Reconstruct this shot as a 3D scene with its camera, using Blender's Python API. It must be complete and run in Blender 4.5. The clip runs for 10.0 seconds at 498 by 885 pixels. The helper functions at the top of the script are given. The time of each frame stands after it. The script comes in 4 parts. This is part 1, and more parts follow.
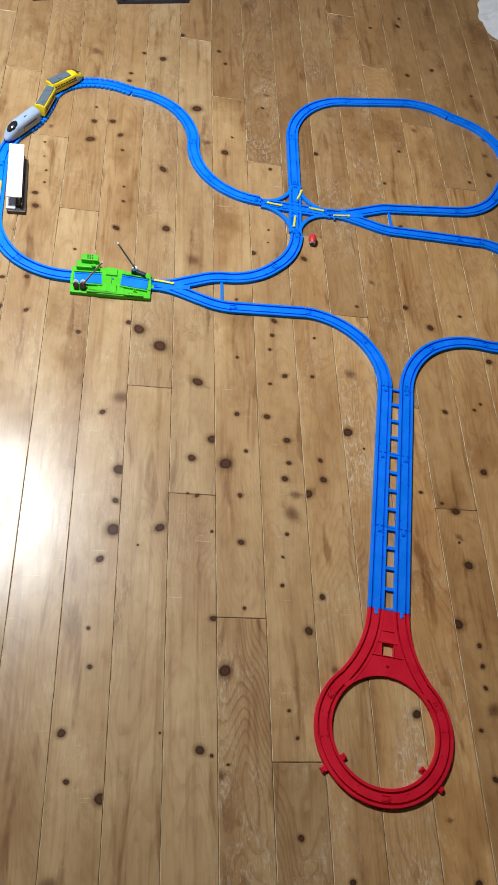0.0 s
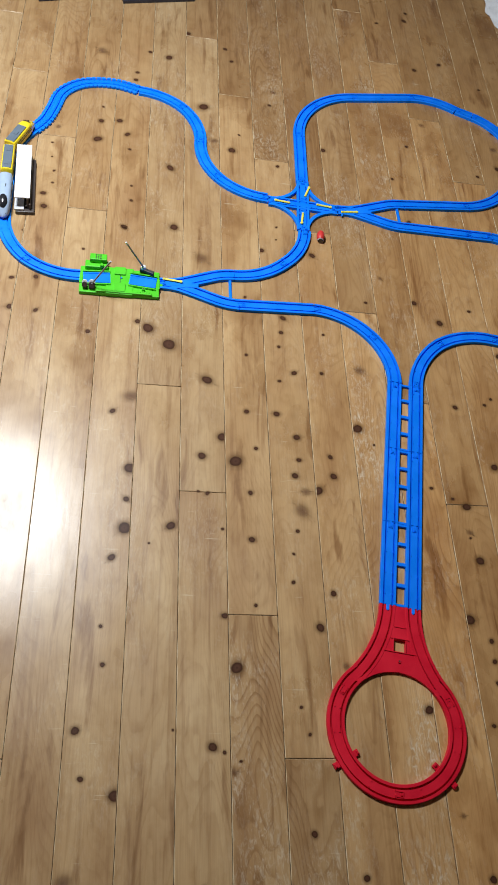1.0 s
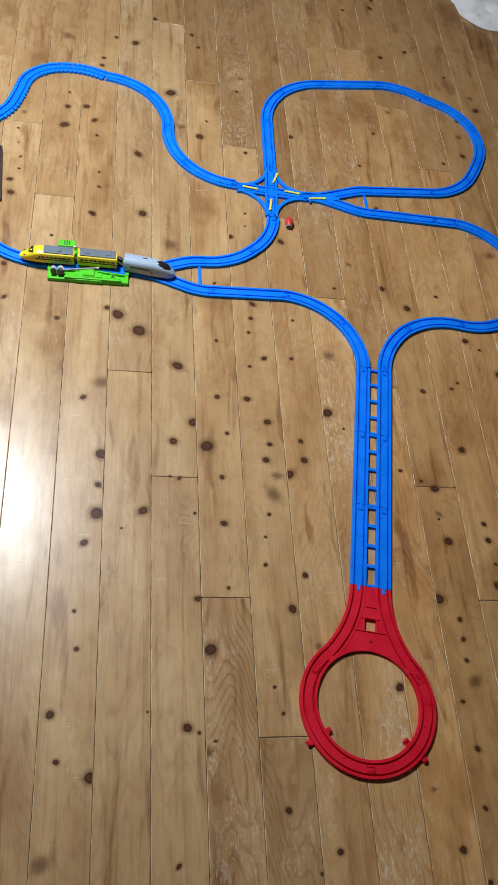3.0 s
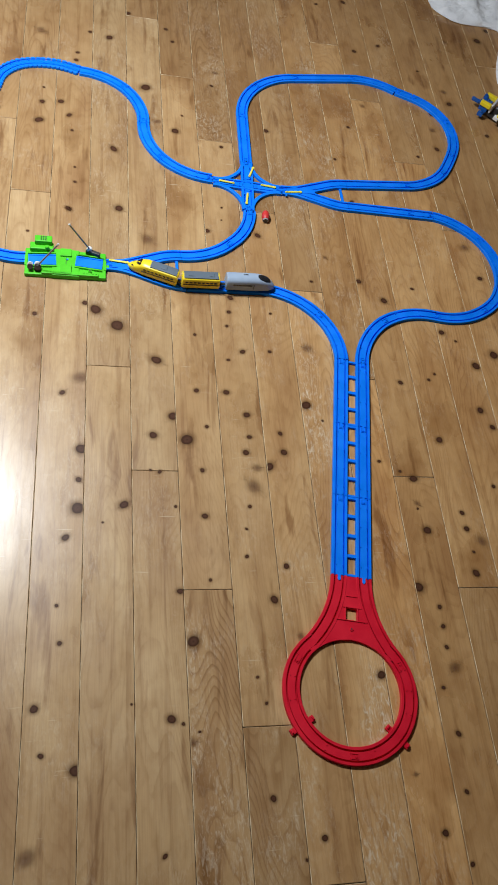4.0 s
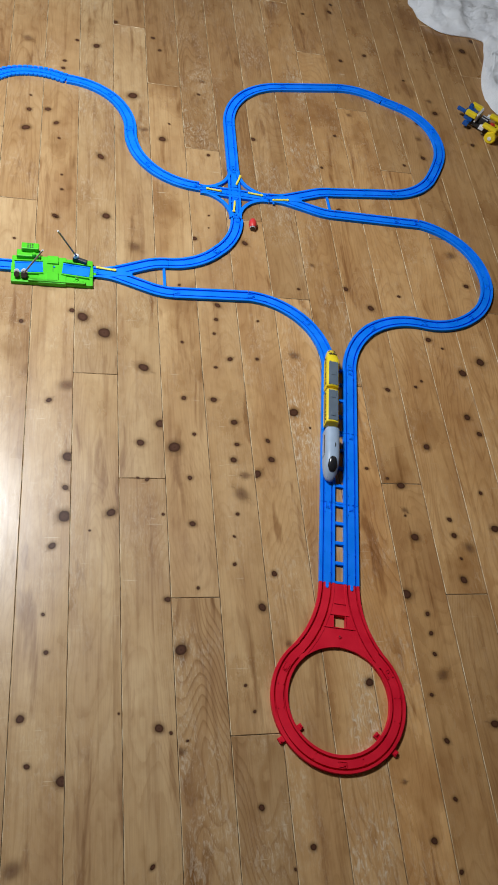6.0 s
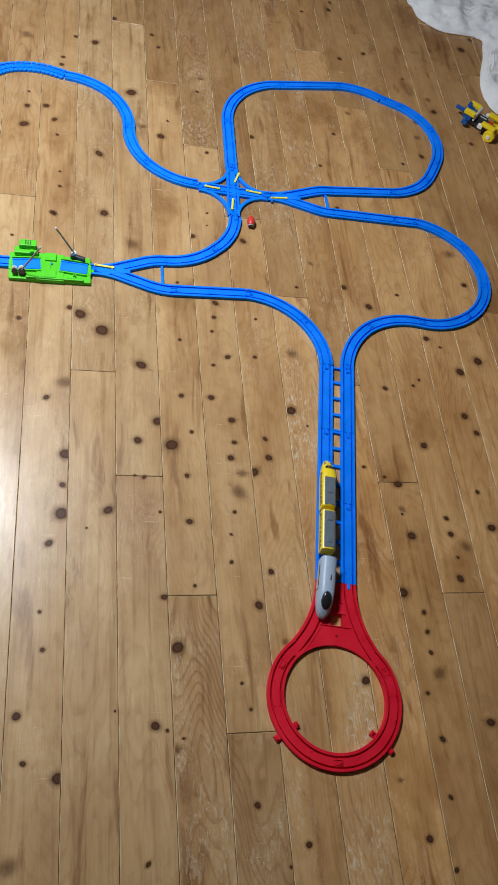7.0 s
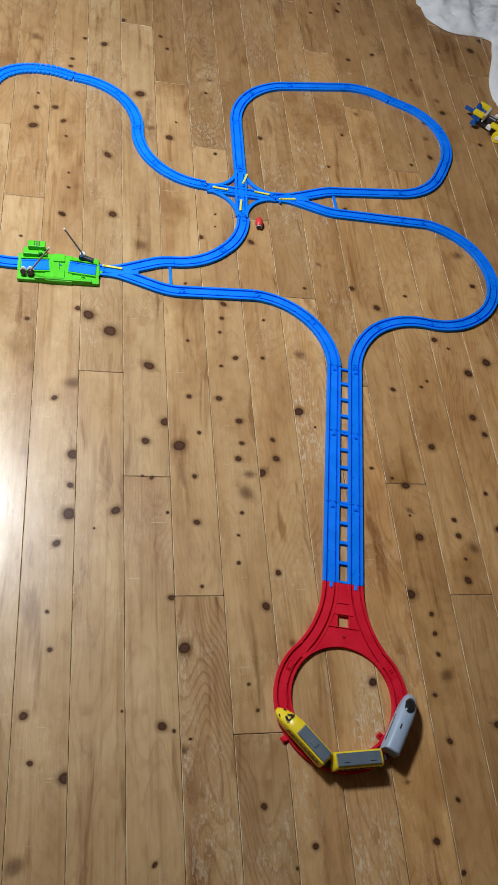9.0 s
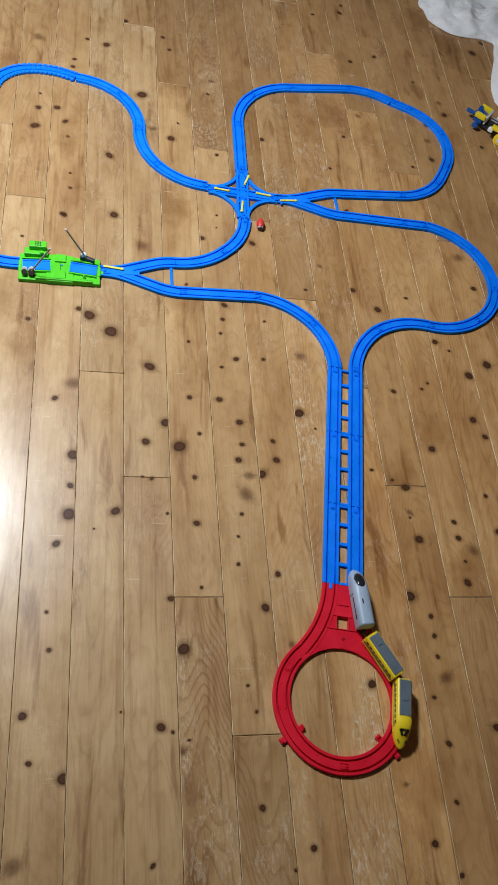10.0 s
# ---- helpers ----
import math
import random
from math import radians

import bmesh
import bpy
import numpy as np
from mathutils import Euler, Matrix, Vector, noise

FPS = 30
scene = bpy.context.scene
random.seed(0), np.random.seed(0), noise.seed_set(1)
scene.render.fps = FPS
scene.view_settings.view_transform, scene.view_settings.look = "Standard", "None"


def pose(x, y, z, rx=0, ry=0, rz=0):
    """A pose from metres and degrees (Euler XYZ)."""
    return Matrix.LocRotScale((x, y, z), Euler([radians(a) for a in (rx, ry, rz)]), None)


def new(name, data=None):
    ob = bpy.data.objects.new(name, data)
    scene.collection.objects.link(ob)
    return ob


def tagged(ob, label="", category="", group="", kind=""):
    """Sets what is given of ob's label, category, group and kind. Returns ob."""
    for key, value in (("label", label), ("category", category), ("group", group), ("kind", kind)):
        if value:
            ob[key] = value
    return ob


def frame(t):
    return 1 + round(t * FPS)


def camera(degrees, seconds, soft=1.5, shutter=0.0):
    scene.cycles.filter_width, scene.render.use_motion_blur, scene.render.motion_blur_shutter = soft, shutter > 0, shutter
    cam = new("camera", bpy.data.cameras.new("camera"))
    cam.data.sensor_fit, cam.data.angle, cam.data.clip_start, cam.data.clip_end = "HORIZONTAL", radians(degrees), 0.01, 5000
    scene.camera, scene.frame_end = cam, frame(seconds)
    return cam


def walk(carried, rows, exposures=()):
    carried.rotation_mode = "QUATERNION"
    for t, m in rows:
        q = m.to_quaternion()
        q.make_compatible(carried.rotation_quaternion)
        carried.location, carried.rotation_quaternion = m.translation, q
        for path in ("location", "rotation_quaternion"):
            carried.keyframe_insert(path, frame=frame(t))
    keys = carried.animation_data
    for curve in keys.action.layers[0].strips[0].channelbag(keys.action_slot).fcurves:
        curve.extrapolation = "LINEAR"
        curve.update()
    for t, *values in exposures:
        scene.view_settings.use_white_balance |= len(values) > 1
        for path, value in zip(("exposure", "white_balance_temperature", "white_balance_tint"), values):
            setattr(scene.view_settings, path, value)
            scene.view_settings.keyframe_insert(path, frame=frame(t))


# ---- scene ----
# ---------------------------------------------------------------- camera
cam = camera(34.0, 10.0, soft=1.7, shutter=0.3)
walk(cam, [(t, pose(*p)) for t, *p in [
    (0, -0.0006, 0.0339, 1.7062, 31.577, -10.439, -1.703),
    (0.5, -0.0035, 0.0307, 1.7091, 31.655, -9.760, -1.471),
    (1, -0.0003, 0.0319, 1.7076, 31.447, -9.541, -1.811),
    (1.5, -0.0010, 0.0289, 1.7076, 31.099, -9.886, -2.027),
    (2, -0.0013, 0.0294, 1.7117, 30.885, -10.301, -2.187),
    (2.5, -0.0027, 0.0220, 1.7110, 31.030, -10.673, -2.721),
    (4, -0.0025, 0.0007, 1.7187, 31.033, -11.719, -4.865),
    (4.5, 0.0004, -0.0019, 1.7170, 31.213, -12.220, -5.399),
    (5, 0.0021, -0.0031, 1.7160, 31.590, -12.336, -5.510),
    (5.5, 0.0000, 0.0000, 1.7166, 31.747, -12.288, -5.448),
    (7, 0.0002, 0.0013, 1.7170, 31.515, -12.624, -5.308),
    (7.5, -0.0015, 0.0037, 1.7167, 31.494, -12.731, -5.198),
    (8, 0.0012, 0.0032, 1.7155, 31.515, -12.552, -5.149),
    (8.5, 0.0008, 0.0006, 1.7158, 31.520, -12.317, -5.063),
    (9, 0.0012, 0.0001, 1.7169, 31.517, -12.224, -4.882),
    (9.5, 0.0009, -0.0008, 1.7161, 31.528, -12.376, -4.640),
    (10, 0.0009, 0.0009, 1.7170, 31.531, -12.362, -4.636),
]], exposures=[(0, 0.0), (10, 0.0)])

# ---------------------------------------------------------------- light
world = bpy.data.worlds.new("room_air")
scene.world = world
world.use_nodes = True
world.node_tree.nodes["Background"].inputs[0].default_value = (0.9, 0.93, 1.0, 1)
world.node_tree.nodes["Background"].inputs[1].default_value = 0.01

LAMP = (-0.58, 1.90, 2.16)
lamp_data = bpy.data.lights.new("pendant_light", "AREA")
lamp_data.shape, lamp_data.size = "DISK", 0.46
lamp_data.energy = 88
lamp_data.color = (0.90, 0.955, 1.0)
lamp_ob = new("pendant_light", lamp_data)
lamp_ob.matrix_world = pose(*LAMP)


# ---------------------------------------------------------------- materials
def nodes_of(name):
    m = bpy.data.materials.new(name)
    m.use_nodes = True
    t = m.node_tree
    return m, t, t.nodes["Principled BSDF"]


def add(t, kind, **values):
    n = t.nodes.new(kind)
    for key, value in values.items():
        n.inputs[key.replace("_", " ")].default_value = value
    return n


def ramp(t, source, stops):
    r = t.nodes.new("ShaderNodeValToRGB")
    e = r.color_ramp.elements
    while len(e) < len(stops):
        e.new(0.5)
    for el, (p, c) in zip(e, stops):
        el.position, el.color = p, (*c, 1) if len(c) == 3 else c
    t.links.new(source, r.inputs[0])
    return r


def mix(t, fac, a, b, blend="MIX"):
    n = t.nodes.new("ShaderNodeMix")
    n.data_type, n.blend_type = "RGBA", blend
    for sock, v in ((n.inputs[0], fac), (n.inputs[6], a), (n.inputs[7], b)):
        if isinstance(v, (int, float)):
            sock.default_value = v
        elif isinstance(v, tuple):
            sock.default_value = (*v, 1)
        else:
            t.links.new(v, sock)
    return n.outputs[2]


def plastic(name, colour, rough=0.32, scuff=0.06, spec=0.5):
    """Moulded toy plastic: fine texture, faint scuffs and dust."""
    m, t, b = nodes_of(name)
    co = t.nodes.new("ShaderNodeTexCoord")
    n1 = add(t, "ShaderNodeTexNoise", Scale=22.0, Detail=5.0)
    n2 = add(t, "ShaderNodeTexNoise", Scale=900.0, Detail=2.0)
    for n in (n1, n2):
        t.links.new(co.outputs["Object"], n.inputs["Vector"])
    lo = tuple(c * (1 - 2 * scuff) for c in colour)
    hi = tuple(min(1, c * (1 + scuff) + scuff * 0.12) for c in colour)
    r = ramp(t, n1.outputs[0], [(0.3, lo), (0.7, hi)])
    t.links.new(r.outputs[0], b.inputs["Base Color"])
    rr = add(t, "ShaderNodeMapRange", To_Min=rough - 0.07, To_Max=rough + 0.14)
    t.links.new(n1.outputs[0], rr.inputs[0])
    t.links.new(rr.outputs[0], b.inputs["Roughness"])
    bp = add(t, "ShaderNodeBump", Strength=0.05, Distance=0.0004)
    t.links.new(n2.outputs[0], bp.inputs["Height"])
    t.links.new(bp.outputs[0], b.inputs["Normal"])
    b.inputs["Specular IOR Level"].default_value = spec
    return m


def math_node(t, op, a, b=0.0, c=0.0):
    n = t.nodes.new("ShaderNodeMath")
    n.operation = op
    for sock, v in zip(n.inputs, (a, b, c)):
        if isinstance(v, (int, float)):
            sock.default_value = v
        else:
            t.links.new(v, sock)
    return n.outputs[0]


def wood_floor():
    """Oiled pine; each board's object colour holds its tone with light fall-off put into it, its wear, the strength of
    its figure and how warm its colour is.
    """
    m, t, b = nodes_of("oiled_knotty_pine")
    L = t.links.new
    geo = t.nodes.new("ShaderNodeTexCoord")
    info = t.nodes.new("ShaderNodeObjectInfo")
    look_of = t.nodes.new("ShaderNodeSeparateColor")
    L(info.outputs["Color"], look_of.inputs[0])
    tone, worn, drawn = look_of.outputs
    shift = t.nodes.new("ShaderNodeVectorMath")
    shift.operation = "MULTIPLY_ADD"
    L(info.outputs["Random"], shift.inputs[0])
    shift.inputs[1].default_value = (7.0, 13.0, 3.0)
    L(geo.outputs["Object"], shift.inputs[2])

    def grain(sx, sy, scale, detail, rough=0.55, dist=0.0):
        mp = t.nodes.new("ShaderNodeMapping")
        mp.inputs["Scale"].default_value = (sx, sy, 1)
        L(shift.outputs[0], mp.inputs[0])
        n = add(t, "ShaderNodeTexNoise", Scale=scale, Detail=detail, Roughness=rough, Distortion=dist)
        L(mp.outputs[0], n.inputs["Vector"])
        return n.outputs[0]

    broad = grain(1.0, 0.25, 10.0, 3.0)
    mottle = grain(1.0, 0.6, 34.0, 4.0, 0.6)
    streak = grain(1.0, 0.03, 75.0, 4.0, 0.6)
    fibre = grain(1.0, 0.025, 400.0, 2.0)
    cloud = grain(1.0, 0.7, 5.0, 4.0)
    # flat-sawn figure: rings cut lengthwise, drawn out along the board
    bend = grain(1.0, 0.22, 7.0, 2.0, 0.4)
    sep = t.nodes.new("ShaderNodeSeparateXYZ")
    L(geo.outputs["Object"], sep.inputs[0])
    across = math_node(t, "POWER", math_node(t, "ABSOLUTE", sep.outputs[0]), 1.3)
    ring = math_node(t, "MULTIPLY_ADD", across, 9.0, math_node(t, "MULTIPLY_ADD", bend, 3.4, math_node(t, "MULTIPLY", sep.outputs[1], 0.55)))
    ring = math_node(t, "FRACT", math_node(t, "MULTIPLY", math_node(t, "MULTIPLY_ADD", mottle, 0.05, ring), 9.0))
    figure = ramp(t, ring, [(0.0, (0.98, 0.97, 0.95)), (0.55, (1, 1, 1)), (0.82, (0.72, 0.62, 0.50)), (0.92, (0.62, 0.50, 0.38)), (1.0, (0.96, 0.95, 0.93))]).outputs[0]

    base = ramp(t, broad, [(0.28, (0.338, 0.205, 0.100)), (0.5, (0.448, 0.303, 0.158)), (0.74, (0.540, 0.392, 0.222))]).outputs[0]
    base = mix(t, math_node(t, "MULTIPLY", drawn, ramp(t, cloud, [(0.35, (0.25,) * 3), (0.6, (1, 1, 1))]).outputs[0]), base, mix(t, 1.0, base, figure, "MULTIPLY"))
    base = mix(t, 0.5, base, ramp(t, mottle, [(0.3, (0.78, 0.70, 0.60)), (0.5, (1, 1, 1)), (0.72, (1.12, 1.13, 1.14))]).outputs[0], "MULTIPLY")
    base = mix(t, 0.32, base, ramp(t, streak, [(0.34, (0.50, 0.36, 0.25)), (0.46, (0.97, 0.96, 0.94)), (0.7, (1.05, 1.05, 1.05))]).outputs[0], "MULTIPLY")
    base = mix(t, 0.22, base, ramp(t, fibre, [(0.35, (0.74, 0.68, 0.60)), (0.6, (1.04, 1.04, 1.04))]).outputs[0], "MULTIPLY")
    # tone of the board, partly painted light and shade: darker ones are redder
    base = mix(t, 1.0, base, ramp(t, tone, [(0.0, (0.28, 0.19, 0.135)), (0.3, (0.61, 0.525, 0.45)), (0.5, (0.92, 0.88, 0.84)), (1.0, (1.52, 1.40, 1.25))]).outputs[0], "MULTIPLY")
    base = mix(t, info.outputs["Alpha"], base, mix(t, 1.0, base, (1.08, 0.94, 0.77), "MULTIPLY"))
    # smoky stains
    base = mix(t, 0.6, base, ramp(t, cloud, [(0.28, (0.52, 0.40, 0.29)), (0.42, (1, 1, 1))]).outputs[0], "MULTIPLY")
    # brown wisps that follow the grain
    wisp = grain(1.0, 0.16, 24.0, 4.0, 0.55, 0.5)
    base = mix(t, 0.62, base, ramp(t, wisp, [(0.30, (0.42, 0.28, 0.17)), (0.41, (1, 1, 1))]).outputs[0], "MULTIPLY")
    # worn, whitish flecks where the finish has gone
    fl = grain(1.0, 0.34, 120.0, 6.0, 0.74, 1.2)
    area = grain(1.0, 0.45, 9.0, 3.0, 0.6)
    bare = math_node(t, "MULTIPLY", ramp(t, fl, [(0.49, (0, 0, 0)), (0.64, (1, 1, 1))]).outputs[0], ramp(t, area, [(0.44, (0, 0, 0)), (0.66, (1, 1, 1))]).outputs[0])
    bare = math_node(t, "MULTIPLY", bare, worn)
    base = mix(t, bare, base, (0.72, 0.64, 0.50))
    # scratches across the grain
    mp = t.nodes.new("ShaderNodeMapping")
    mp.inputs["Scale"].default_value = (0.06, 1.0, 1)
    mp.inputs["Rotation"].default_value = (0, 0, radians(16))
    L(shift.outputs[0], mp.inputs[0])
    sc = add(t, "ShaderNodeTexNoise", Scale=230.0, Detail=2.0)
    L(mp.outputs[0], sc.inputs["Vector"])
    scratch = math_node(t, "MULTIPLY", ramp(t, sc.outputs[0], [(0.70, (0, 0, 0)), (0.76, (0.5,) * 3)]).outputs[0], ramp(t, area, [(0.5, (0, 0, 0)), (0.6, (1, 1, 1))]).outputs[0])
    base = mix(t, scratch, base, (0.66, 0.56, 0.40))
    L(base, b.inputs["Base Color"])
    rr = add(t, "ShaderNodeMapRange", From_Min=0.3, From_Max=0.7, To_Min=0.24, To_Max=0.38)
    L(cloud, rr.inputs[0])
    L(math_node(t, "MULTIPLY_ADD", bare, 0.25, rr.outputs[0]), b.inputs["Roughness"])
    hs = math_node(t, "ADD", math_node(t, "MULTIPLY", fibre, 0.4), math_node(t, "MULTIPLY", fl, 0.8))
    bp = add(t, "ShaderNodeBump", Strength=0.12, Distance=0.0006)
    L(hs, bp.inputs["Height"])
    bp2 = add(t, "ShaderNodeBump", Strength=0.22, Distance=0.004)
    L(broad, bp2.inputs["Height"])
    L(bp.outputs[0], bp2.inputs["Normal"])
    L(bp2.outputs[0], b.inputs["Normal"])
    return m


def knot_wood(name="pine_knot", strong=1.0):
    """A smooth red-brown knot with rings, a soft halo and a smoky tail in the board around it."""
    m, t, b = nodes_of(name)
    L = t.links.new
    co = t.nodes.new("ShaderNodeTexCoord")
    info = t.nodes.new("ShaderNodeObjectInfo")
    ln = t.nodes.new("ShaderNodeVectorMath")
    ln.operation = "LENGTH"
    L(co.outputs["Object"], ln.inputs[0])
    off = t.nodes.new("ShaderNodeVectorMath")
    off.operation = "MULTIPLY_ADD"
    L(info.outputs["Random"], off.inputs[0])
    off.inputs[1].default_value = (31, 17, 5)
    L(co.outputs["Object"], off.inputs[2])

    def cloudy(scale, detail, sx=1.0, sy=1.0):
        mp = t.nodes.new("ShaderNodeMapping")
        mp.inputs["Scale"].default_value = (sx, sy, 1)
        L(off.outputs[0], mp.inputs[0])
        n = add(t, "ShaderNodeTexNoise", Scale=scale, Detail=detail)
        L(mp.outputs[0], n.inputs["Vector"])
        return n.outputs[0]

    soft = cloudy(0.7, 2.0)
    r = math_node(t, "MULTIPLY_ADD", soft, 0.5, math_node(t, "ADD", ln.outputs["Value"], -0.25))
    # rings of the knot and its darker rim; further out the stain in the board
    k = 1.0 if strong == 1.0 else 1.9
    heart = ramp(t, math_node(t, "MULTIPLY", math_node(t, "MULTIPLY_ADD", cloudy(2.2, 2.0), 0.25, r), 0.33),
                 [(0.0, (0.050 * k, 0.021 * k, 0.013 * k)), (0.14, (0.086 * k, 0.038 * k, 0.022 * k)), (0.24, (0.068 * k, 0.029 * k, 0.016 * k)), (0.33, (0.052 * k, 0.021 * k, 0.011 * k)), (0.42, (0.15, 0.072, 0.027))]).outputs[0]
    L(heart, b.inputs["Base Color"])
    b.inputs["Roughness"].default_value = 0.36
    b.inputs["Specular IOR Level"].default_value = 0.15
    halo = [(0.0, (strong,) * 3), (0.26, (0.62 * strong,) * 3), (0.46, (0.2 * strong,) * 3), (0.68, (0, 0, 0))]
    al = ramp(t, math_node(t, "MULTIPLY", r, 0.33), halo if strong < 1 else [(0.28, (strong,) * 3), (0.345, (0.44 * strong,) * 3), (0.47, (0.19 * strong,) * 3), (0.70, (0, 0, 0))]).outputs[0]
    # smoky tail across the knot, on some of them
    sep = t.nodes.new("ShaderNodeSeparateXYZ")
    L(co.outputs["Object"], sep.inputs[0])
    ty = math_node(t, "ADD", math_node(t, "ABSOLUTE", sep.outputs[1]), math_node(t, "MULTIPLY", soft, 0.5))
    tail = math_node(t, "MULTIPLY", ramp(t, ty, [(0.30, (0.62,) * 3), (1.2, (0, 0, 0))]).outputs[0], ramp(t, math_node(t, "MULTIPLY", ln.outputs["Value"], 0.33), [(0.3, (1, 1, 1)), (0.95, (0, 0, 0))]).outputs[0])
    tail = math_node(t, "MULTIPLY", tail, ramp(t, cloudy(1.3, 4.0, 0.7, 1.5), [(0.40, (0, 0, 0)), (0.66, (1, 1, 1))]).outputs[0])
    tail = math_node(t, "MULTIPLY", tail, ramp(t, info.outputs["Random"], [(0.35, (0, 0, 0)), (0.55, (1, 1, 1))]).outputs[0])
    L(math_node(t, "MAXIMUM", al, tail), b.inputs["Alpha"])
    return m


def worn_edge():
    """Rounded arris of a board where the finish has rubbed off."""
    m, t, b = nodes_of("rubbed_pine_edge")
    co = t.nodes.new("ShaderNodeTexCoord")
    n = add(t, "ShaderNodeTexNoise", Scale=26.0, Detail=5.0)
    t.links.new(co.outputs["Object"], n.inputs["Vector"])
    r = ramp(t, n.outputs[0], [(0.38, (0.34, 0.20, 0.09)), (0.55, (0.60, 0.45, 0.27)), (0.7, (0.74, 0.62, 0.43))])
    t.links.new(r.outputs[0], b.inputs["Base Color"])
    b.inputs["Roughness"].default_value = 0.45
    return m


def plaster(name, c):
    m, t, b = nodes_of(name)
    n = add(t, "ShaderNodeTexNoise", Scale=40.0, Detail=5.0)
    r = ramp(t, n.outputs[0], [(0.3, tuple(v * 0.93 for v in c)), (0.7, c)])
    t.links.new(r.outputs[0], b.inputs["Base Color"])
    bp = add(t, "ShaderNodeBump", Strength=0.2, Distance=0.002)
    t.links.new(n.outputs[0], bp.inputs["Height"])
    t.links.new(bp.outputs[0], b.inputs["Normal"])
    b.inputs["Roughness"].default_value = 0.9
    return m


WOOD = wood_floor()
EDGE = worn_edge()
KNOT = knot_wood()
STAIN = knot_wood("pine_stain", 0.55)
BLUE = plastic("blue_rail_plastic", (0.0, 0.20, 0.96), 0.42, 0.05, 0.14)
RED = plastic("red_rail_plastic", (0.64, 0.008, 0.028), 0.42, 0.05, 0.16)
GREEN = plastic("green_plastic", (0.075, 0.54, 0.018), 0.4, 0.05, 0.2)
YELLOW = plastic("yellow_plastic", (0.86, 0.66, 0.02), 0.3)
PALE_YELLOW = plastic("pale_yellow_plastic", (0.84, 0.74, 0.10), 0.35)
SILVER = plastic("pale_blue_grey_plastic", (0.34, 0.43, 0.56), 0.33, 0.06, 0.3)
ROOF_GREY = plastic("slate_grey_paint", (0.105, 0.14, 0.18), 0.45)
BLACK = plastic("black_gloss_plastic", (0.012, 0.013, 0.016), 0.12)
SOOT = plastic("matt_black_plastic", (0.02, 0.02, 0.021), 0.5)
WHITE = plastic("white_plastic", (0.80, 0.81, 0.82), 0.38, 0.03)
BARRIER = plastic("grey_barrier_plastic", (0.22, 0.22, 0.23), 0.35)
BROWN = plastic("dark_brown_plastic", (0.05, 0.037, 0.033), 0.42)
PALE_GREY = plastic("pale_grey_plastic", (0.55, 0.56, 0.60), 0.45)
BRICK_BLUE = plastic("dark_blue_brick_plastic", (0.01, 0.09, 0.36), 0.22)
ORANGE_RED = plastic("red_rubber", (0.62, 0.035, 0.03), 0.4)
NAVY = plastic("dark_navy_plastic", (0.022, 0.022, 0.034), 0.4)
GAP = plaster("dark_subfloor", (0.060, 0.036, 0.018))
PLASTER = plaster("beige_wallpaper", (0.28, 0.26, 0.23))
CEIL = plaster("brown_ceiling_boards", (0.32, 0.28, 0.24))


# ---------------------------------------------------------------- mesh helpers
def mesh_of(name, bm, material, smooth=False):
    me = bpy.data.meshes.new(name)
    bmesh.ops.recalc_face_normals(bm, faces=bm.faces)
    bm.to_mesh(me)
    bm.free()
    for mm in (material if isinstance(material, (list, tuple)) else [material]):
        me.materials.append(mm)
    if smooth:
        me.shade_smooth()
        me.set_sharp_from_angle(angle=radians(35))
    return me


def part(name, bm, material, parent, label="", m=None, smooth=False):
    ob = new(name, mesh_of(name, bm, material, smooth))
    ob.parent = parent
    if m is not None:
        ob.matrix_basis = m
    return tagged(ob, label)


def thing(name, m, label, category, group="", kind=""):
    ob = new(name)
    ob.empty_display_size = 0.02
    ob.matrix_basis = m
    return tagged(ob, label, category, group, kind)


def box(size, at=(0, 0, 0), bevel=0.0, bm=None, turn=0.0, segs=2):
    bm = bm or bmesh.new()
    m = Matrix.Translation(at) @ pose(0, 0, 0, 0, 0, turn) @ Matrix.Diagonal((*size, 1))
    vs = bmesh.ops.create_cube(bm, size=1, matrix=m)["verts"]
    if bevel:
        es = list({e for v in vs for e in v.link_edges})
        bmesh.ops.bevel(bm, geom=es, offset=bevel, segments=segs, affect="EDGES", profile=0.6)
    return bm


def rod(r, depth, m=None, r2=None, segs=20, bevel=0.0, bm=None):
    bm = bm or bmesh.new()
    vs = bmesh.ops.create_cone(bm, cap_ends=True, segments=segs, radius1=r, radius2=r if r2 is None else r2, depth=depth, matrix=m or Matrix())["verts"]
    if bevel:
        es = [e for e in {e for v in vs for e in v.link_edges} if len(e.link_faces) == 2 and max(len(f.verts) for f in e.link_faces) > 4]
        bmesh.ops.bevel(bm, geom=es, offset=bevel, segments=2, affect="EDGES")
    return bm


def arc(a, b, sweep, n=14):
    """Centre line from a to b that turns by sweep degrees: x, y, heading."""
    c, L, s = math.atan2(b[1] - a[1], b[0] - a[0]), math.hypot(b[0] - a[0], b[1] - a[1]), radians(sweep)
    if abs(sweep) < 0.01:
        return [(a[0] + (b[0] - a[0]) * i / n, a[1] + (b[1] - a[1]) * i / n, c) for i in range(n + 1)]
    sg = 1 if s > 0 else -1
    R, h0 = L / 2 / math.sin(abs(s) / 2), c - s / 2
    cx, cy = a[0] - sg * R * math.sin(h0), a[1] + sg * R * math.cos(h0)
    return [(cx + sg * R * math.sin(h0 + s * i / n), cy - sg * R * math.cos(h0 + s * i / n), h0 + s * i / n) for i in range(n + 1)]


TOP = 0.0100
HALF = 0.019


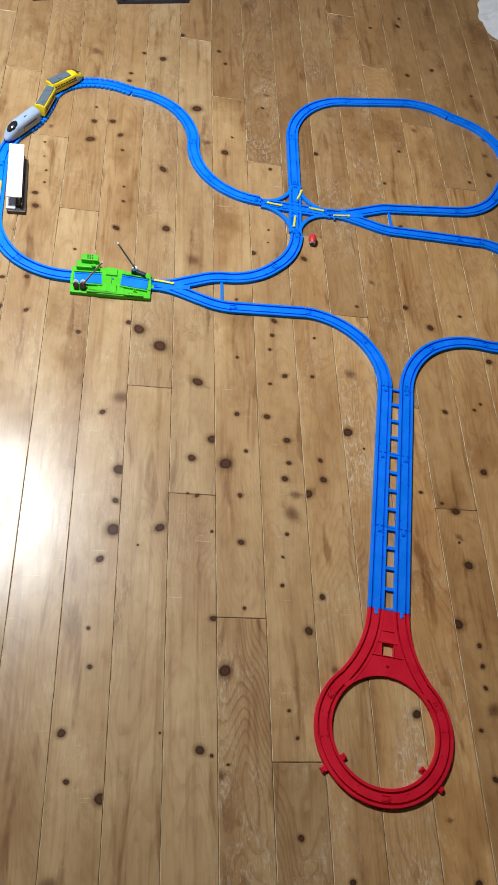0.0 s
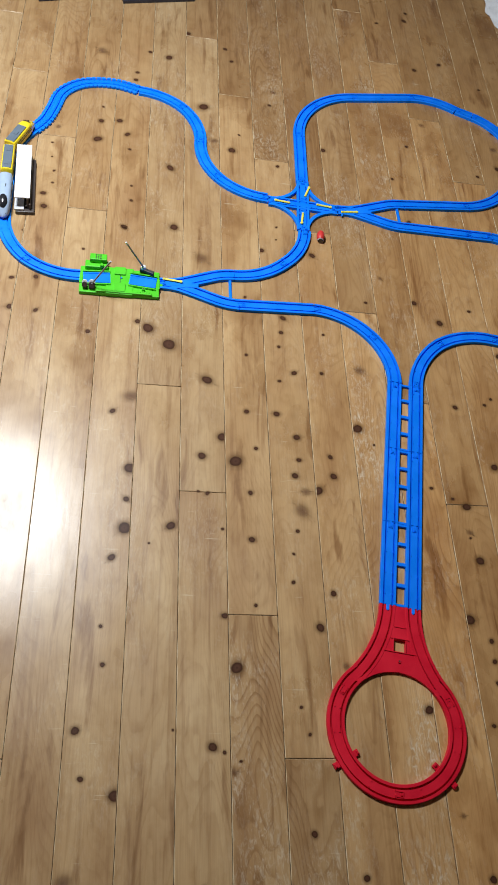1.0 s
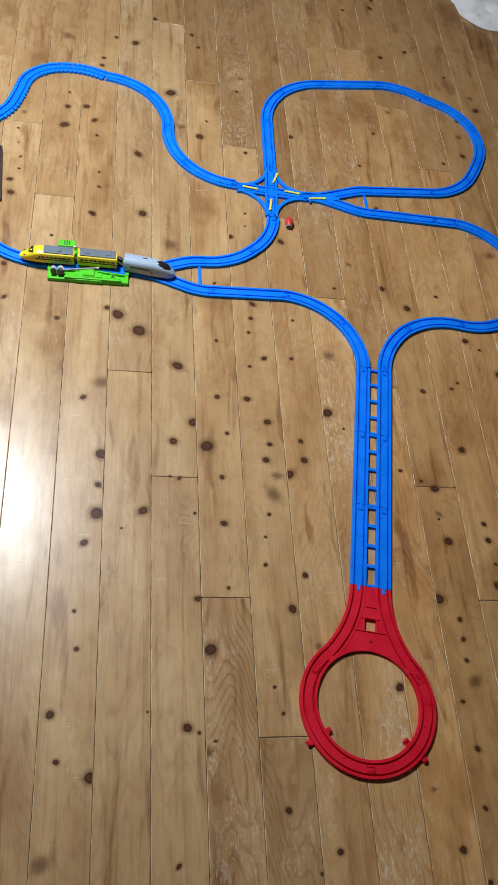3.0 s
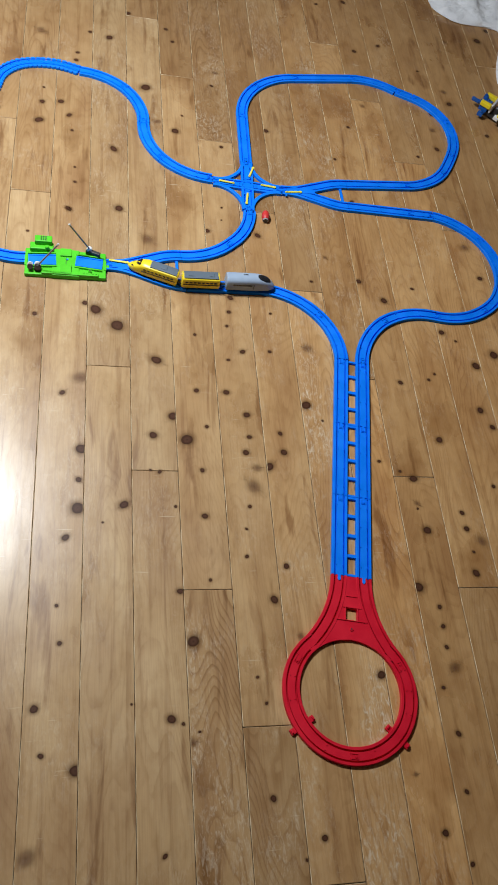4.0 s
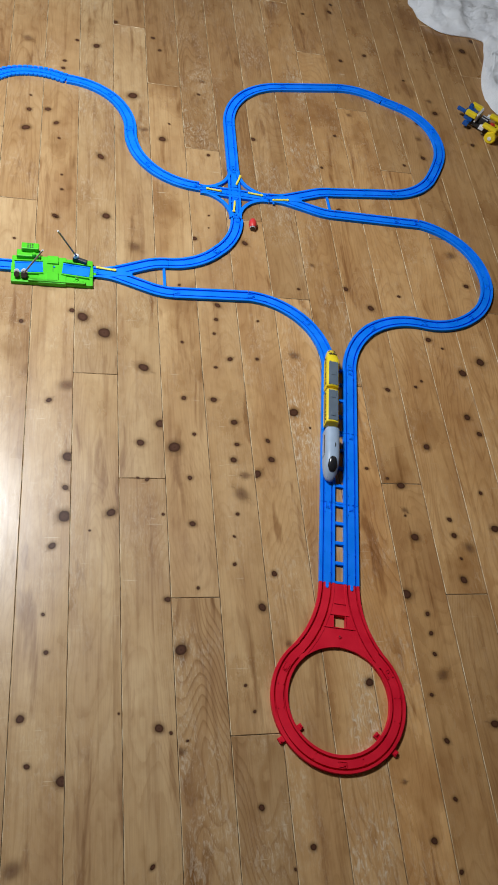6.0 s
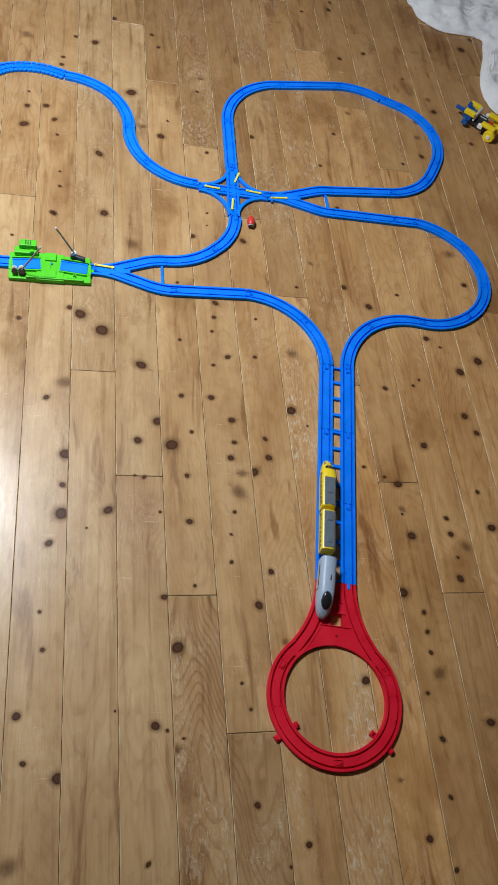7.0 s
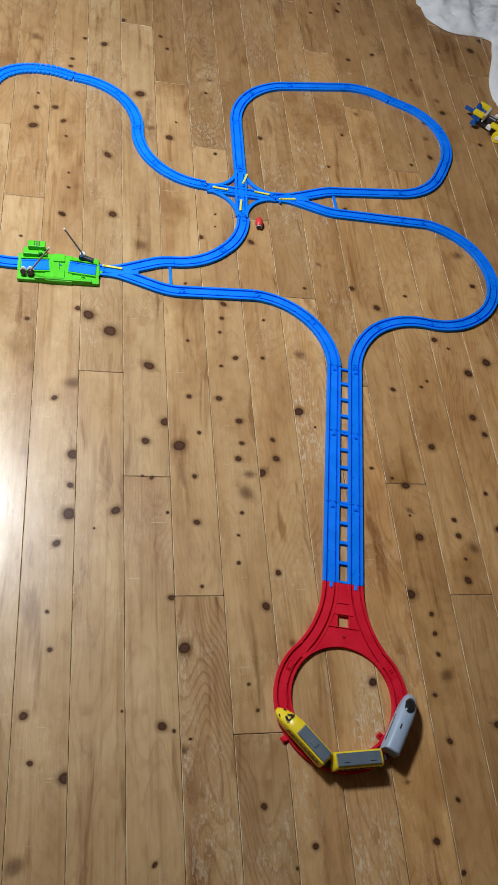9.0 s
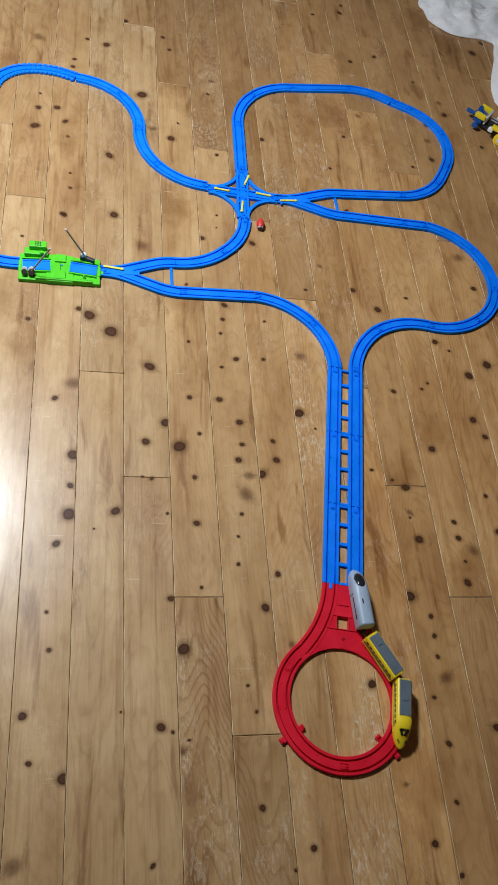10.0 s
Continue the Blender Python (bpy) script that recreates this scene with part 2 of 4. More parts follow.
def rail_profile(top=TOP, half=HALF):
    """Half section mirrored: a lip, a wheel groove and the raised middle."""
    right = [(half, 0.0), (half, top - 0.0009), (half - 0.0009, top), (0.0126, top), (0.0124, top - 0.0070), (0.0086, top - 0.0070), (0.0084, top - 0.0010)]
    return [(-x, z) for x, z in right] + [(x, z) for x, z in reversed(right)]


def ribbon(line, profile, bm=None, dz=0.0, closed=False):
    """Sweeps a section along a line of x, y, heading."""
    bm = bm or bmesh.new()
    rings = []
    for x, y, h in line:
        nx, ny = math.sin(h), -math.cos(h)
        rings.append([bm.verts.new((x + nx * o, y + ny * o, z + (dz if z > 0.001 else 0))) for o, z in profile])
    pairs = list(zip(rings, rings[1:])) + ([(rings[-1], rings[0])] if closed else [])
    k = len(profile)
    for p, q in pairs:
        for i in range(k):
            bm.faces.new((p[i], p[(i + 1) % k], q[(i + 1) % k], q[i]))
    if not closed:
        bm.faces.new(rings[0])
        bm.faces.new(list(reversed(rings[-1])))
    return bm


def local(line):
    """The line moved into the space of its first point, and that point's pose."""
    x0, y0, h0 = line[0]
    c, s = math.cos(h0), math.sin(h0)
    return [((x - x0) * c + (y - y0) * s, -(x - x0) * s + (y - y0) * c, h - h0) for x, y, h in line], pose(x0, y0, 0, 0, 0, math.degrees(h0))


def trimmed(line, gap=0.0005):
    """Pulls both ends in by a hair, for the joint between two rails."""
    x, y, h = line[0]
    X, Y, Hh = line[-1]
    return [(x + gap * math.cos(h), y + gap * math.sin(h), h)] + line[1:-1] + [(X - gap * math.cos(Hh), Y - gap * math.sin(Hh), Hh)]


def joint_marks(parent, x, y, h, material):
    """Tongue with its pin, and the bracket of ridges round the socket at a rail's end."""
    m = pose(x, y, 0, 0, 0, math.degrees(h))
    part("joint_tongue", box((0.013, 0.0070, 0.0016), (0.0055, 0, TOP - 0.0014), 0.0005), material, parent, m=m)
    bm = rod(0.0030, 0.0026, Matrix.Translation((0.0115, 0, TOP + 0.0001)), segs=16, bevel=0.0005)
    part("joint_pin", bm, material, parent, m=m)
    bm = box((0.0013, 0.0050, 0.0022), (-0.002, 0.0058, TOP - 0.0001))
    box((0.0013, 0.0050, 0.0022), (-0.002, -0.0058, TOP - 0.0001), bm=bm)
    part("socket_rim", bm, material, parent, m=m)
    bm = box((0.0150, 0.0012, 0.0022), (0.0085, 0.0052, TOP - 0.0001))
    box((0.0150, 0.0012, 0.0022), (0.0085, -0.0052, TOP - 0.0001), bm=bm)
    box((0.0012, 0.0104, 0.0022), (0.0162, 0, TOP - 0.0001), bm=bm)
    part("socket_ridge", bm, material, parent, m=m)


def rail(name, line, label, group, marks=True):
    l, m = local(line)
    ob = thing(name, m, label, "toy track", group)
    part("rail_bed", ribbon(trimmed(l), rail_profile()), BLUE, ob)
    if marks:
        joint_marks(ob, *l[0], BLUE)
    for px, py, ph in (l[1],) if len(l) < 4 else (l[4], l[10]):
        for o in (-0.0075, 0.0075):
            part("guide_stud", box((0.0036, 0.0022, 0.0022), (px + o * math.sin(ph), py - o * math.cos(ph), TOP - 0.0002), turn=math.degrees(ph)), BLUE, ob)
    return ob


# ---------------------------------------------------------------- room
PLANK_W, SEAM0 = 0.11109, -0.0736
room = {"x0": -1.6, "x1": 2.9, "y0": -2.4, "y1": 4.3, "top": 2.4}


def room_shell():
    x0, x1, y0, y1, top = (room[k] for k in ("x0", "x1", "y0", "y1", "top"))
    cx, cy, w, d = (x0 + x1) / 2, (y0 + y1) / 2, x1 - x0, y1 - y0
    for name, size, at in (("wall_north", (w + 0.24, 0.12, top), (cx, y1 + 0.06, top / 2)), ("wall_south", (w + 0.24, 0.12, top), (cx, y0 - 0.06, top / 2)),
                           ("wall_west", (0.12, d, top), (x0 - 0.06, cy, top / 2)), ("wall_east", (0.12, d, top), (x1 + 0.06, cy, top / 2))):
        tagged(new(name, mesh_of(name, box(size, at), PLASTER)), "plain beige papered wall of the room", "wall", kind="structure")
    tagged(new("ceiling", mesh_of("ceiling", box((w + 0.24, d + 0.24, 0.1), (cx, cy, top + 0.05)), CEIL)), "plain brown boarded ceiling of the room", "ceiling", kind="structure")


room_shell()


def pendant_lamp():
    m, t, b = nodes_of("opal_diffuser")
    b.inputs["Base Color"].default_value = (0.9, 0.9, 0.88, 1)
    ob = thing("pendant_lamp", pose(LAMP[0], LAMP[1], room["top"]), "round white pendant lamp hanging from the ceiling", "lamp")
    drop = room["top"] - LAMP[2]
    part("canopy", rod(0.05, 0.03, Matrix.Translation((0, 0, -0.015)), segs=32, bevel=0.006), WHITE, ob)
    part("cord", rod(0.004, drop - 0.10, Matrix.Translation((0, 0, -0.02 - (drop - 0.10) / 2)), segs=12), WHITE, ob)
    part("shade", rod(0.27, 0.05, Matrix.Translation((0, 0, -drop + 0.065)), r2=0.20, segs=48, bevel=0.01), WHITE, ob)
    part("diffuser", rod(0.25, 0.03, Matrix.Translation((0, 0, -drop + 0.025)), segs=48, bevel=0.008), m, ob)


pendant_lamp()

# ---------------------------------------------------------------- blue rails
STRAIGHT = "straight blue plastic toy rail lying on the wooden floor"
CURVE = "curved blue plastic toy rail lying on the wooden floor"
SHORT = "short straight blue plastic toy rail between two curves"


def blue_rails():
    for a, b, s in (
        # from the green crossing's switch to the double rails
        ((0.305, 1.520), (0.519, 1.528), 0), ((0.519, 1.528), (0.675, 1.449), -45), ((0.675, 1.449), (0.725, 1.294), -45),
        # east lobe
        ((0.783, 1.283), (0.871, 1.435), -45), ((0.871, 1.435), (1.040, 1.472), -45), ((1.040, 1.472), (1.201, 1.503), 45), ((1.201, 1.503), (1.295, 1.629), 45),
        ((1.295, 1.629), (1.266, 1.791), 45), ((1.266, 1.791), (1.120, 1.888), 45), ((1.120, 1.888), (1.050, 1.889), 0), ((1.050, 1.889), (0.835, 1.893), 0),
        # far loop
        ((0.518, 2.045), (0.523, 2.262), 0), ((0.523, 2.262), (0.582, 2.424), -42), ((0.582, 2.424), (0.726, 2.503), -40), ((0.726, 2.503), (0.941, 2.544), 0),
        ((0.941, 2.544), (1.106, 2.507), -42), ((1.106, 2.507), (1.163, 2.483), 0), ((1.163, 2.483), (1.269, 2.372), -45), ((1.269, 2.372), (1.258, 2.201), -45),
        ((1.258, 2.201), (1.205, 2.105), -8), ((1.205, 2.105), (1.064, 2.018), -45), ((1.064, 2.018), (0.842, 1.993), 0),
        # from the four-way crossing down to the switch
        ((0.512, 1.831), (0.443, 1.693), -45), ((0.443, 1.693), (0.294, 1.628), -45),
        # north-west bends
        ((0.405, 1.957), (0.255, 2.024), -45), ((0.255, 2.024), (0.198, 2.177), -45), ((0.198, 2.177), (0.143, 2.333), 45), ((0.143, 2.333), (-0.004, 2.396), 45),
        # west side
        ((-0.312, 2.146), (-0.364, 1.984), 38), ((-0.354, 1.769), (-0.281, 1.622), 45), ((-0.281, 1.622), (-0.129, 1.576), 42),
    ):
        L = math.hypot(b[0] - a[0], b[1] - a[1])
        straight = abs(s) < 1 or L < 0.12
        name = "straight_rail" if L > 0.15 and abs(s) < 1 else "short_rail" if straight else "curved_rail"
        rail(name, arc(a, b, s, 2 if abs(s) < 1 else 14), {"straight_rail": STRAIGHT, "short_rail": SHORT, "curved_rail": CURVE}[name], "blue toy rails")


blue_rails()


def double_rail(a, b):
    """Two parallel rails joined by rungs; a and b are ends of the middle line."""
    L, h = math.hypot(b[0] - a[0], b[1] - a[1]), math.atan2(b[1] - a[1], b[0] - a[0])
    ob = thing("double_rail", pose(*a, 0, 0, 0, math.degrees(h)), "straight double blue plastic toy rail joined by rungs", "toy track", "double rails")
    for y in (-0.030, 0.030):
        line = [(0, y, 0), (L / 2, y, 0), (L, y, 0)]
        part("rail_bed", ribbon(trimmed(line), rail_profile()), BLUE, ob)
        joint_marks(ob, *line[0], BLUE)
        for k in (1, 3, 5, 7):
            for o in (-0.0078, 0.0078):
                part("guide_stud", box((0.0036, 0.0022, 0.0022), (L * k / 8, y + o, TOP - 0.0002)), BLUE, ob)
    for k, w in ((0, 0.006), (0.25, 0.0085), (0.5, 0.0085), (0.75, 0.0085), (1, 0.006)):
        x = min(max(L * k, 0.0034), L - 0.0034)
        part("rung", box((w, 0.0226, 0.0068), (x, 0, 0.0040), 0.0008), BLUE, ob)
    return ob


MID0, MID1 = (0.754, 1.2885), (0.656, 0.6615)
for k in range(3):
    double_rail(*[tuple(MID0[i] + (MID1[i] - MID0[i]) * q / 3 for i in (0, 1)) for q in (k, k + 1)])


def yellow_lever(parent, x, y, turn, length=0.050):
    m = pose(x, y, TOP, 0, 0, turn)
    bm = box((length, 0.0062, 0.0036), (0, 0, 0.0022), 0.0012)
    rod(0.0043, 0.004, Matrix.Translation((length * 0.42, 0, 0.0024)), segs=16, bevel=0.0008, bm=bm)
    lever = part("switch_lever", bm, PALE_YELLOW, parent, "pale yellow switch lever", m=m)
    part("lever_grip", box((0.006, 0.0026, 0.0022), (-length * 0.4, 0, 0.0048), 0.0006), PALE_YELLOW, lever)
    part("lever_bracket", box((0.005, 0.010, 0.006), (-length * 0.46, -0.009, -0.0028), 0.001), BLUE, parent, m=m)


def y_switch(a, up, down, lever_side, label):
    """A rail that forks into two: from a to up and to down."""
    h = math.atan2((up[1] + down[1]) / 2 - a[1], (up[0] + down[0]) / 2 - a[0])
    back = pose(*a, 0, 0, 0, math.degrees(h))
    inv = back.inverted()
    ob = thing("forked_rail", back, label, "toy track", "forked blue rails")
    for n, end in enumerate((up, down)):
        e = inv @ Vector((*end, 0))
        k = 1 if e.y > 0 else -1
        p, q = (e.x * 0.34, e.y * 0.21), (e.x * 0.72, e.y * 0.80)
        line = arc((0.0, 0.0), (0.02, 0.0), 0, 2)[:-1] + arc((0.02, 0.0), p, 18 * k, 6)[:-1] + arc(p, q, 0, 3)[:-1] + arc(q, (e.x, e.y), -18 * k, 10)
        part("branch", ribbon(trimmed(line), rail_profile(TOP - 0.0003 * n)), BLUE, ob)
    joint_marks(ob, 0, 0, 0, BLUE)
    u, d = inv @ Vector((*up, 0)), inv @ Vector((*down, 0))
    part("strut", box((0.0075, abs(u.y - d.y) - 0.034, 0.0055), ((u.x + d.x) / 2 - 0.018, (u.y + d.y) / 2, 0.0034), 0.0008), BLUE, ob)
    part("frog_plate", box((0.040, 0.016, 0.0020), (0.088, 0.0, TOP - 0.0008), 0.0006), BLUE, ob)
    yellow_lever(ob, 0.036, 0.010 * lever_side, -6 * lever_side, 0.055)
    return ob


y_switch((0.084, 1.573), (0.294, 1.628), (0.305, 1.520), 1, "forked blue toy rail with a yellow lever beside the green crossing")
y_switch((0.623, 1.937), (0.842, 1.993), (0.835, 1.893), -1, "forked blue toy rail with a yellow lever beside the four-way crossing")


def four_way_crossing():
    ob = thing("crossing_rail", pose(0.514, 1.941, 0, 0, 0, -3), "four-way blue toy rail crossing with four yellow levers", "toy track")
    R = 0.1075
    part("rail_bed", ribbon(trimmed([(-R, 0, 0), (0, 0, 0), (R, 0, 0)]), rail_profile()), BLUE, ob)
    part("cross_bed", ribbon(trimmed([(0, -R, radians(90)), (0, R, radians(90))]), rail_profile(TOP - 0.0004)), BLUE, ob)
    section = [(-0.0052, 0), (-0.0052, TOP - 0.0012), (-0.0044, TOP - 0.0006), (0.0044, TOP - 0.0006), (0.0052, TOP - 0.0012), (0.0052, 0)]
    for k in range(4):
        c = pose(0, 0, 0, 0, 0, 90 * k)
        r = R - 0.012
        line = [(-R + r * math.cos(a), R - r * math.sin(a), a) for a in (radians(4 + 82 * i / 12) for i in range(13))]
        line = [(x, y, math.atan2(-math.cos(a), -math.sin(a))) for x, y, a in line]
        part("corner_rib", ribbon(line, section), BLUE, ob, m=c)
        for off in (0.006, 0.015):
            bm = box((0.0015, 0.016, 0.0016), (-0.011 - off, 0, TOP), 0.0004)
            part("cross_ridge", bm, BLUE, ob, m=c)
    for x, y, a in ((-0.066, -0.001, 176), (0.065, 0.005, -4), (0.013, 0.058, 72), (-0.004, -0.062, 264)):
        yellow_lever(ob, x, y, a, 0.048)
    for k in range(4):
        joint_marks(ob, R * math.cos(radians(90 * k + 180)), R * math.sin(radians(90 * k + 180)), radians(90 * k), BLUE)


four_way_crossing()


# ---------------------------------------------------------------- bendy rail, round the north-west corner
def spline(points, steps):
    P = np.array(points)
    out = []
    for i in range(len(P) - 1):
        a, b, c, d = P[max(i - 1, 0)], P[i], P[i + 1], P[min(i + 2, len(P) - 1)]
        for k in range(steps):
            u = k / steps
            out.append(0.5 * (2 * b + (c - a) * u + (2 * a - 5 * b + 4 * c - d) * u * u + (-a + 3 * b - 3 * c + d) * u**3))
    out.append(P[-1])
    return [tuple(float(v) for v in q) for q in out]


FLEX = spline([(-0.004, 2.397), (-0.069, 2.415), (-0.142, 2.411), (-0.200, 2.386), (-0.244, 2.335), (-0.262, 2.262), (-0.281, 2.197), (-0.312, 2.146)], 8)


def along(points, s):
    """The place and heading s metres along a line of points."""
    for (x, y), (X, Y) in zip(points, points[1:]):
        d = math.hypot(X - x, Y - y)
        if s <= d or (X, Y) == points[-1]:
            u = s / d if d else 0
            return x + (X - x) * u, y + (Y - y) * u, math.atan2(Y - y, X - x)
        s -= d


def length(points):
    return sum(math.hypot(X - x, Y - y) for (x, y), (X, Y) in zip(points, points[1:]))


def bendy_rail():
    ob = thing("bendy_rail", pose(0, 0, 0), "bendy blue plastic toy rail made of many short links", "toy track")
    L = length(FLEX)
    n = int(L / 0.0150)
    link = None
    for k in range(n):
        x, y, h = along(FLEX, (k + 0.5) * L / n)
        if link is None:
            bm = ribbon([(-0.0073, 0, 0), (0.0073, 0, 0)], rail_profile(TOP, 0.0190))
            for s in (-1, 1):
                box((0.0112, 0.0052, 0.0092), (0, s * 0.0200, 0.0048), 0.0022, bm=bm)
                box((0.0040, 0.0030, 0.0020), (0, s * 0.0050, TOP - 0.0001), bm=bm)
            link = part("link", bm, BLUE, ob, m=pose(x, y, 0, 0, 0, math.degrees(h)))
        else:
            o = new("link", link.data)
            o.parent, o.matrix_basis = ob, pose(x, y, 0, 0, 0, math.degrees(h))
    section = [(-0.008, 0.0012), (-0.008, 0.0060), (0.008, 0.0060), (0.008, 0.0012)]
    line = [along(FLEX, L * (i + 0.5) / 60) for i in range(60)]
    part("spine", ribbon(line, section), BLUE, ob)


bendy_rail()


# ---------------------------------------------------------------- red turning loop
LOOP_M, LOOP_AXIS = (0.656, 0.6615), -99.0
RC, RR, RF = 0.267, 0.1335, 0.2646
PHI = math.atan2(RC, 0.03 + RF)


def loop_line(side):
    """Flare of one side, in the loop's own space: x along its axis, y across."""
    return [(RF * math.sin(a), side * ((0.03 + RF) - RF * math.cos(a)), side * a) for a in (PHI * i / 12 for i in range(13))]


def red_loop():
    ob = thing("turning_loop", pose(*LOOP_M, 0, 0, 0, LOOP_AXIS), "red plastic toy turning loop lying on the floor", "toy track")
    n = 72
    reach = math.pi / 2 + PHI + 0.15
    ring = [(RC + RR * math.cos(a), RR * math.sin(a), a + math.pi / 2) for a in (-reach + 2 * reach * i / n for i in range(n + 1))]
    part("ring_bed", ribbon(ring, rail_profile(TOP)), RED, ob)
    for side in (-1, 1):
        part("flare_bed", ribbon(loop_line(side), rail_profile(TOP - 0.0002)), RED, ob)
    # web between the flares, with its square window
    bm = bmesh.new()
    z1 = TOP - 0.0012
    win = (0.079, 0.106, 0.0135)

    def edge(x):
        if x <= RF * math.sin(PHI):
            a = math.asin(min(1, x / RF))
            return max((0.03 + RF) - RF * math.cos(a) - 0.015, 0.004)
        return 0.103
    xs = [0.001 + 0.006 * i for i in range(13)] + [win[0]] + [win[0] + (win[1] - win[0]) * i / 3 for i in (1, 2)] + [win[1]] + [0.109 + 0.006 * i for i in range(8)] + [0.15242, 0.1526, 0.1530, 0.1537, 0.1547, 0.156, 0.158, 0.161, 0.165, 0.170, 0.1755, 0.181, 0.187]

    def inner(x):
        d = RC - x
        r = 0.1146
        return math.sqrt(r * r - d * d) if d < r else 0.0
    for x, X in zip(xs, xs[1:]):
        inside = x >= win[0] - 1e-6 and X <= win[1] + 1e-6
        for s in (-1, 1):
            lo, LO = (win[2], win[2]) if inside else (inner(x), inner(X))
            hi, HI = edge(x), edge(X)
            if hi <= lo or HI <= LO:
                continue
            v = [bm.verts.new((px, s * py, pz)) for pz in (0.0005, z1) for px, py in ((x, lo), (X, LO), (X, HI), (x, hi))]
            for f in ((0, 1, 2, 3), (4, 5, 6, 7), (0, 1, 5, 4), (1, 2, 6, 5), (2, 3, 7, 6), (3, 0, 4, 7)):
                bm.faces.new([v[i] for i in f])
    part("web", bm, RED, ob)
    for size, at in (((0.0016, 0.028, 0.003), (0.050, 0, z1 + 0.0008)), ((0.0016, 0.046, 0.0034), (0.0770, 0, z1 + 0.0008)), ((0.0016, 0.076, 0.0034), (0.1080, 0, z1 + 0.0008)),
                     ((0.029, 0.0016, 0.003), (0.0925, 0.0145, z1 + 0.0008)), ((0.029, 0.0016, 0.003), (0.0925, -0.0145, z1 + 0.0008))):
        part("web_rib", box(size, at, 0.0004), RED, ob)
    bm = bmesh.new()
    rod(0.0042, 0.003, Matrix.Translation((0.128, 0, z1 + 0.0012)), segs=16, bevel=0.0006, bm=bm)
    part("boss", bm, RED, ob)
    part("boss_hole", rod(0.0019, 0.0012, Matrix.Translation((0.128, 0, z1 + 0.0026)), segs=12), SOOT, ob)
    for a, o in ((52, 0.0), (308, 0.0)):
        for k in (-1, 1):
            r = RR + k * 0.0245
            x, y = RC + r * math.cos(radians(a)), r * math.sin(radians(a))
            part("clip_tab", box((0.013, 0.013, 0.006), (x, y, 0.0034), 0.001, turn=a), RED, ob)
            part("clip_post", box((0.004, 0.0075, 0.007), (x + 0.003 * k * math.cos(radians(a)), y + 0.003 * k * math.sin(radians(a)), 0.0066), 0.0008, turn=a), RED, ob)
    for a in (0, 118, 242):
        x, y = RC + RR * math.cos(radians(a)), RR * math.sin(radians(a))
        joint_marks(ob, x, y, radians(a + 90), RED)
    for a in (24, 76, 98, 262, 284, 336):
        for r in (RR - 0.0058, RR + 0.0058):
            part("guide_stud", rod(0.0018, 0.0022, Matrix.Translation((RC + r * math.cos(radians(a)), r * math.sin(radians(a)), TOP - 0.0004)), segs=8), RED, ob)
    for s in (-1, 1):
        bm = rod(0.0030, 0.0022, Matrix.Translation((0.0115, s * 0.030, TOP - 0.0002)), segs=16, bevel=0.0005)
        part("joint_pin", bm, BLUE, ob)
        part("joint_tongue", box((0.013, 0.0075, 0.0016), (0.0055, s * 0.030, TOP - 0.0008), 0.0006), BLUE, ob)


red_loop()

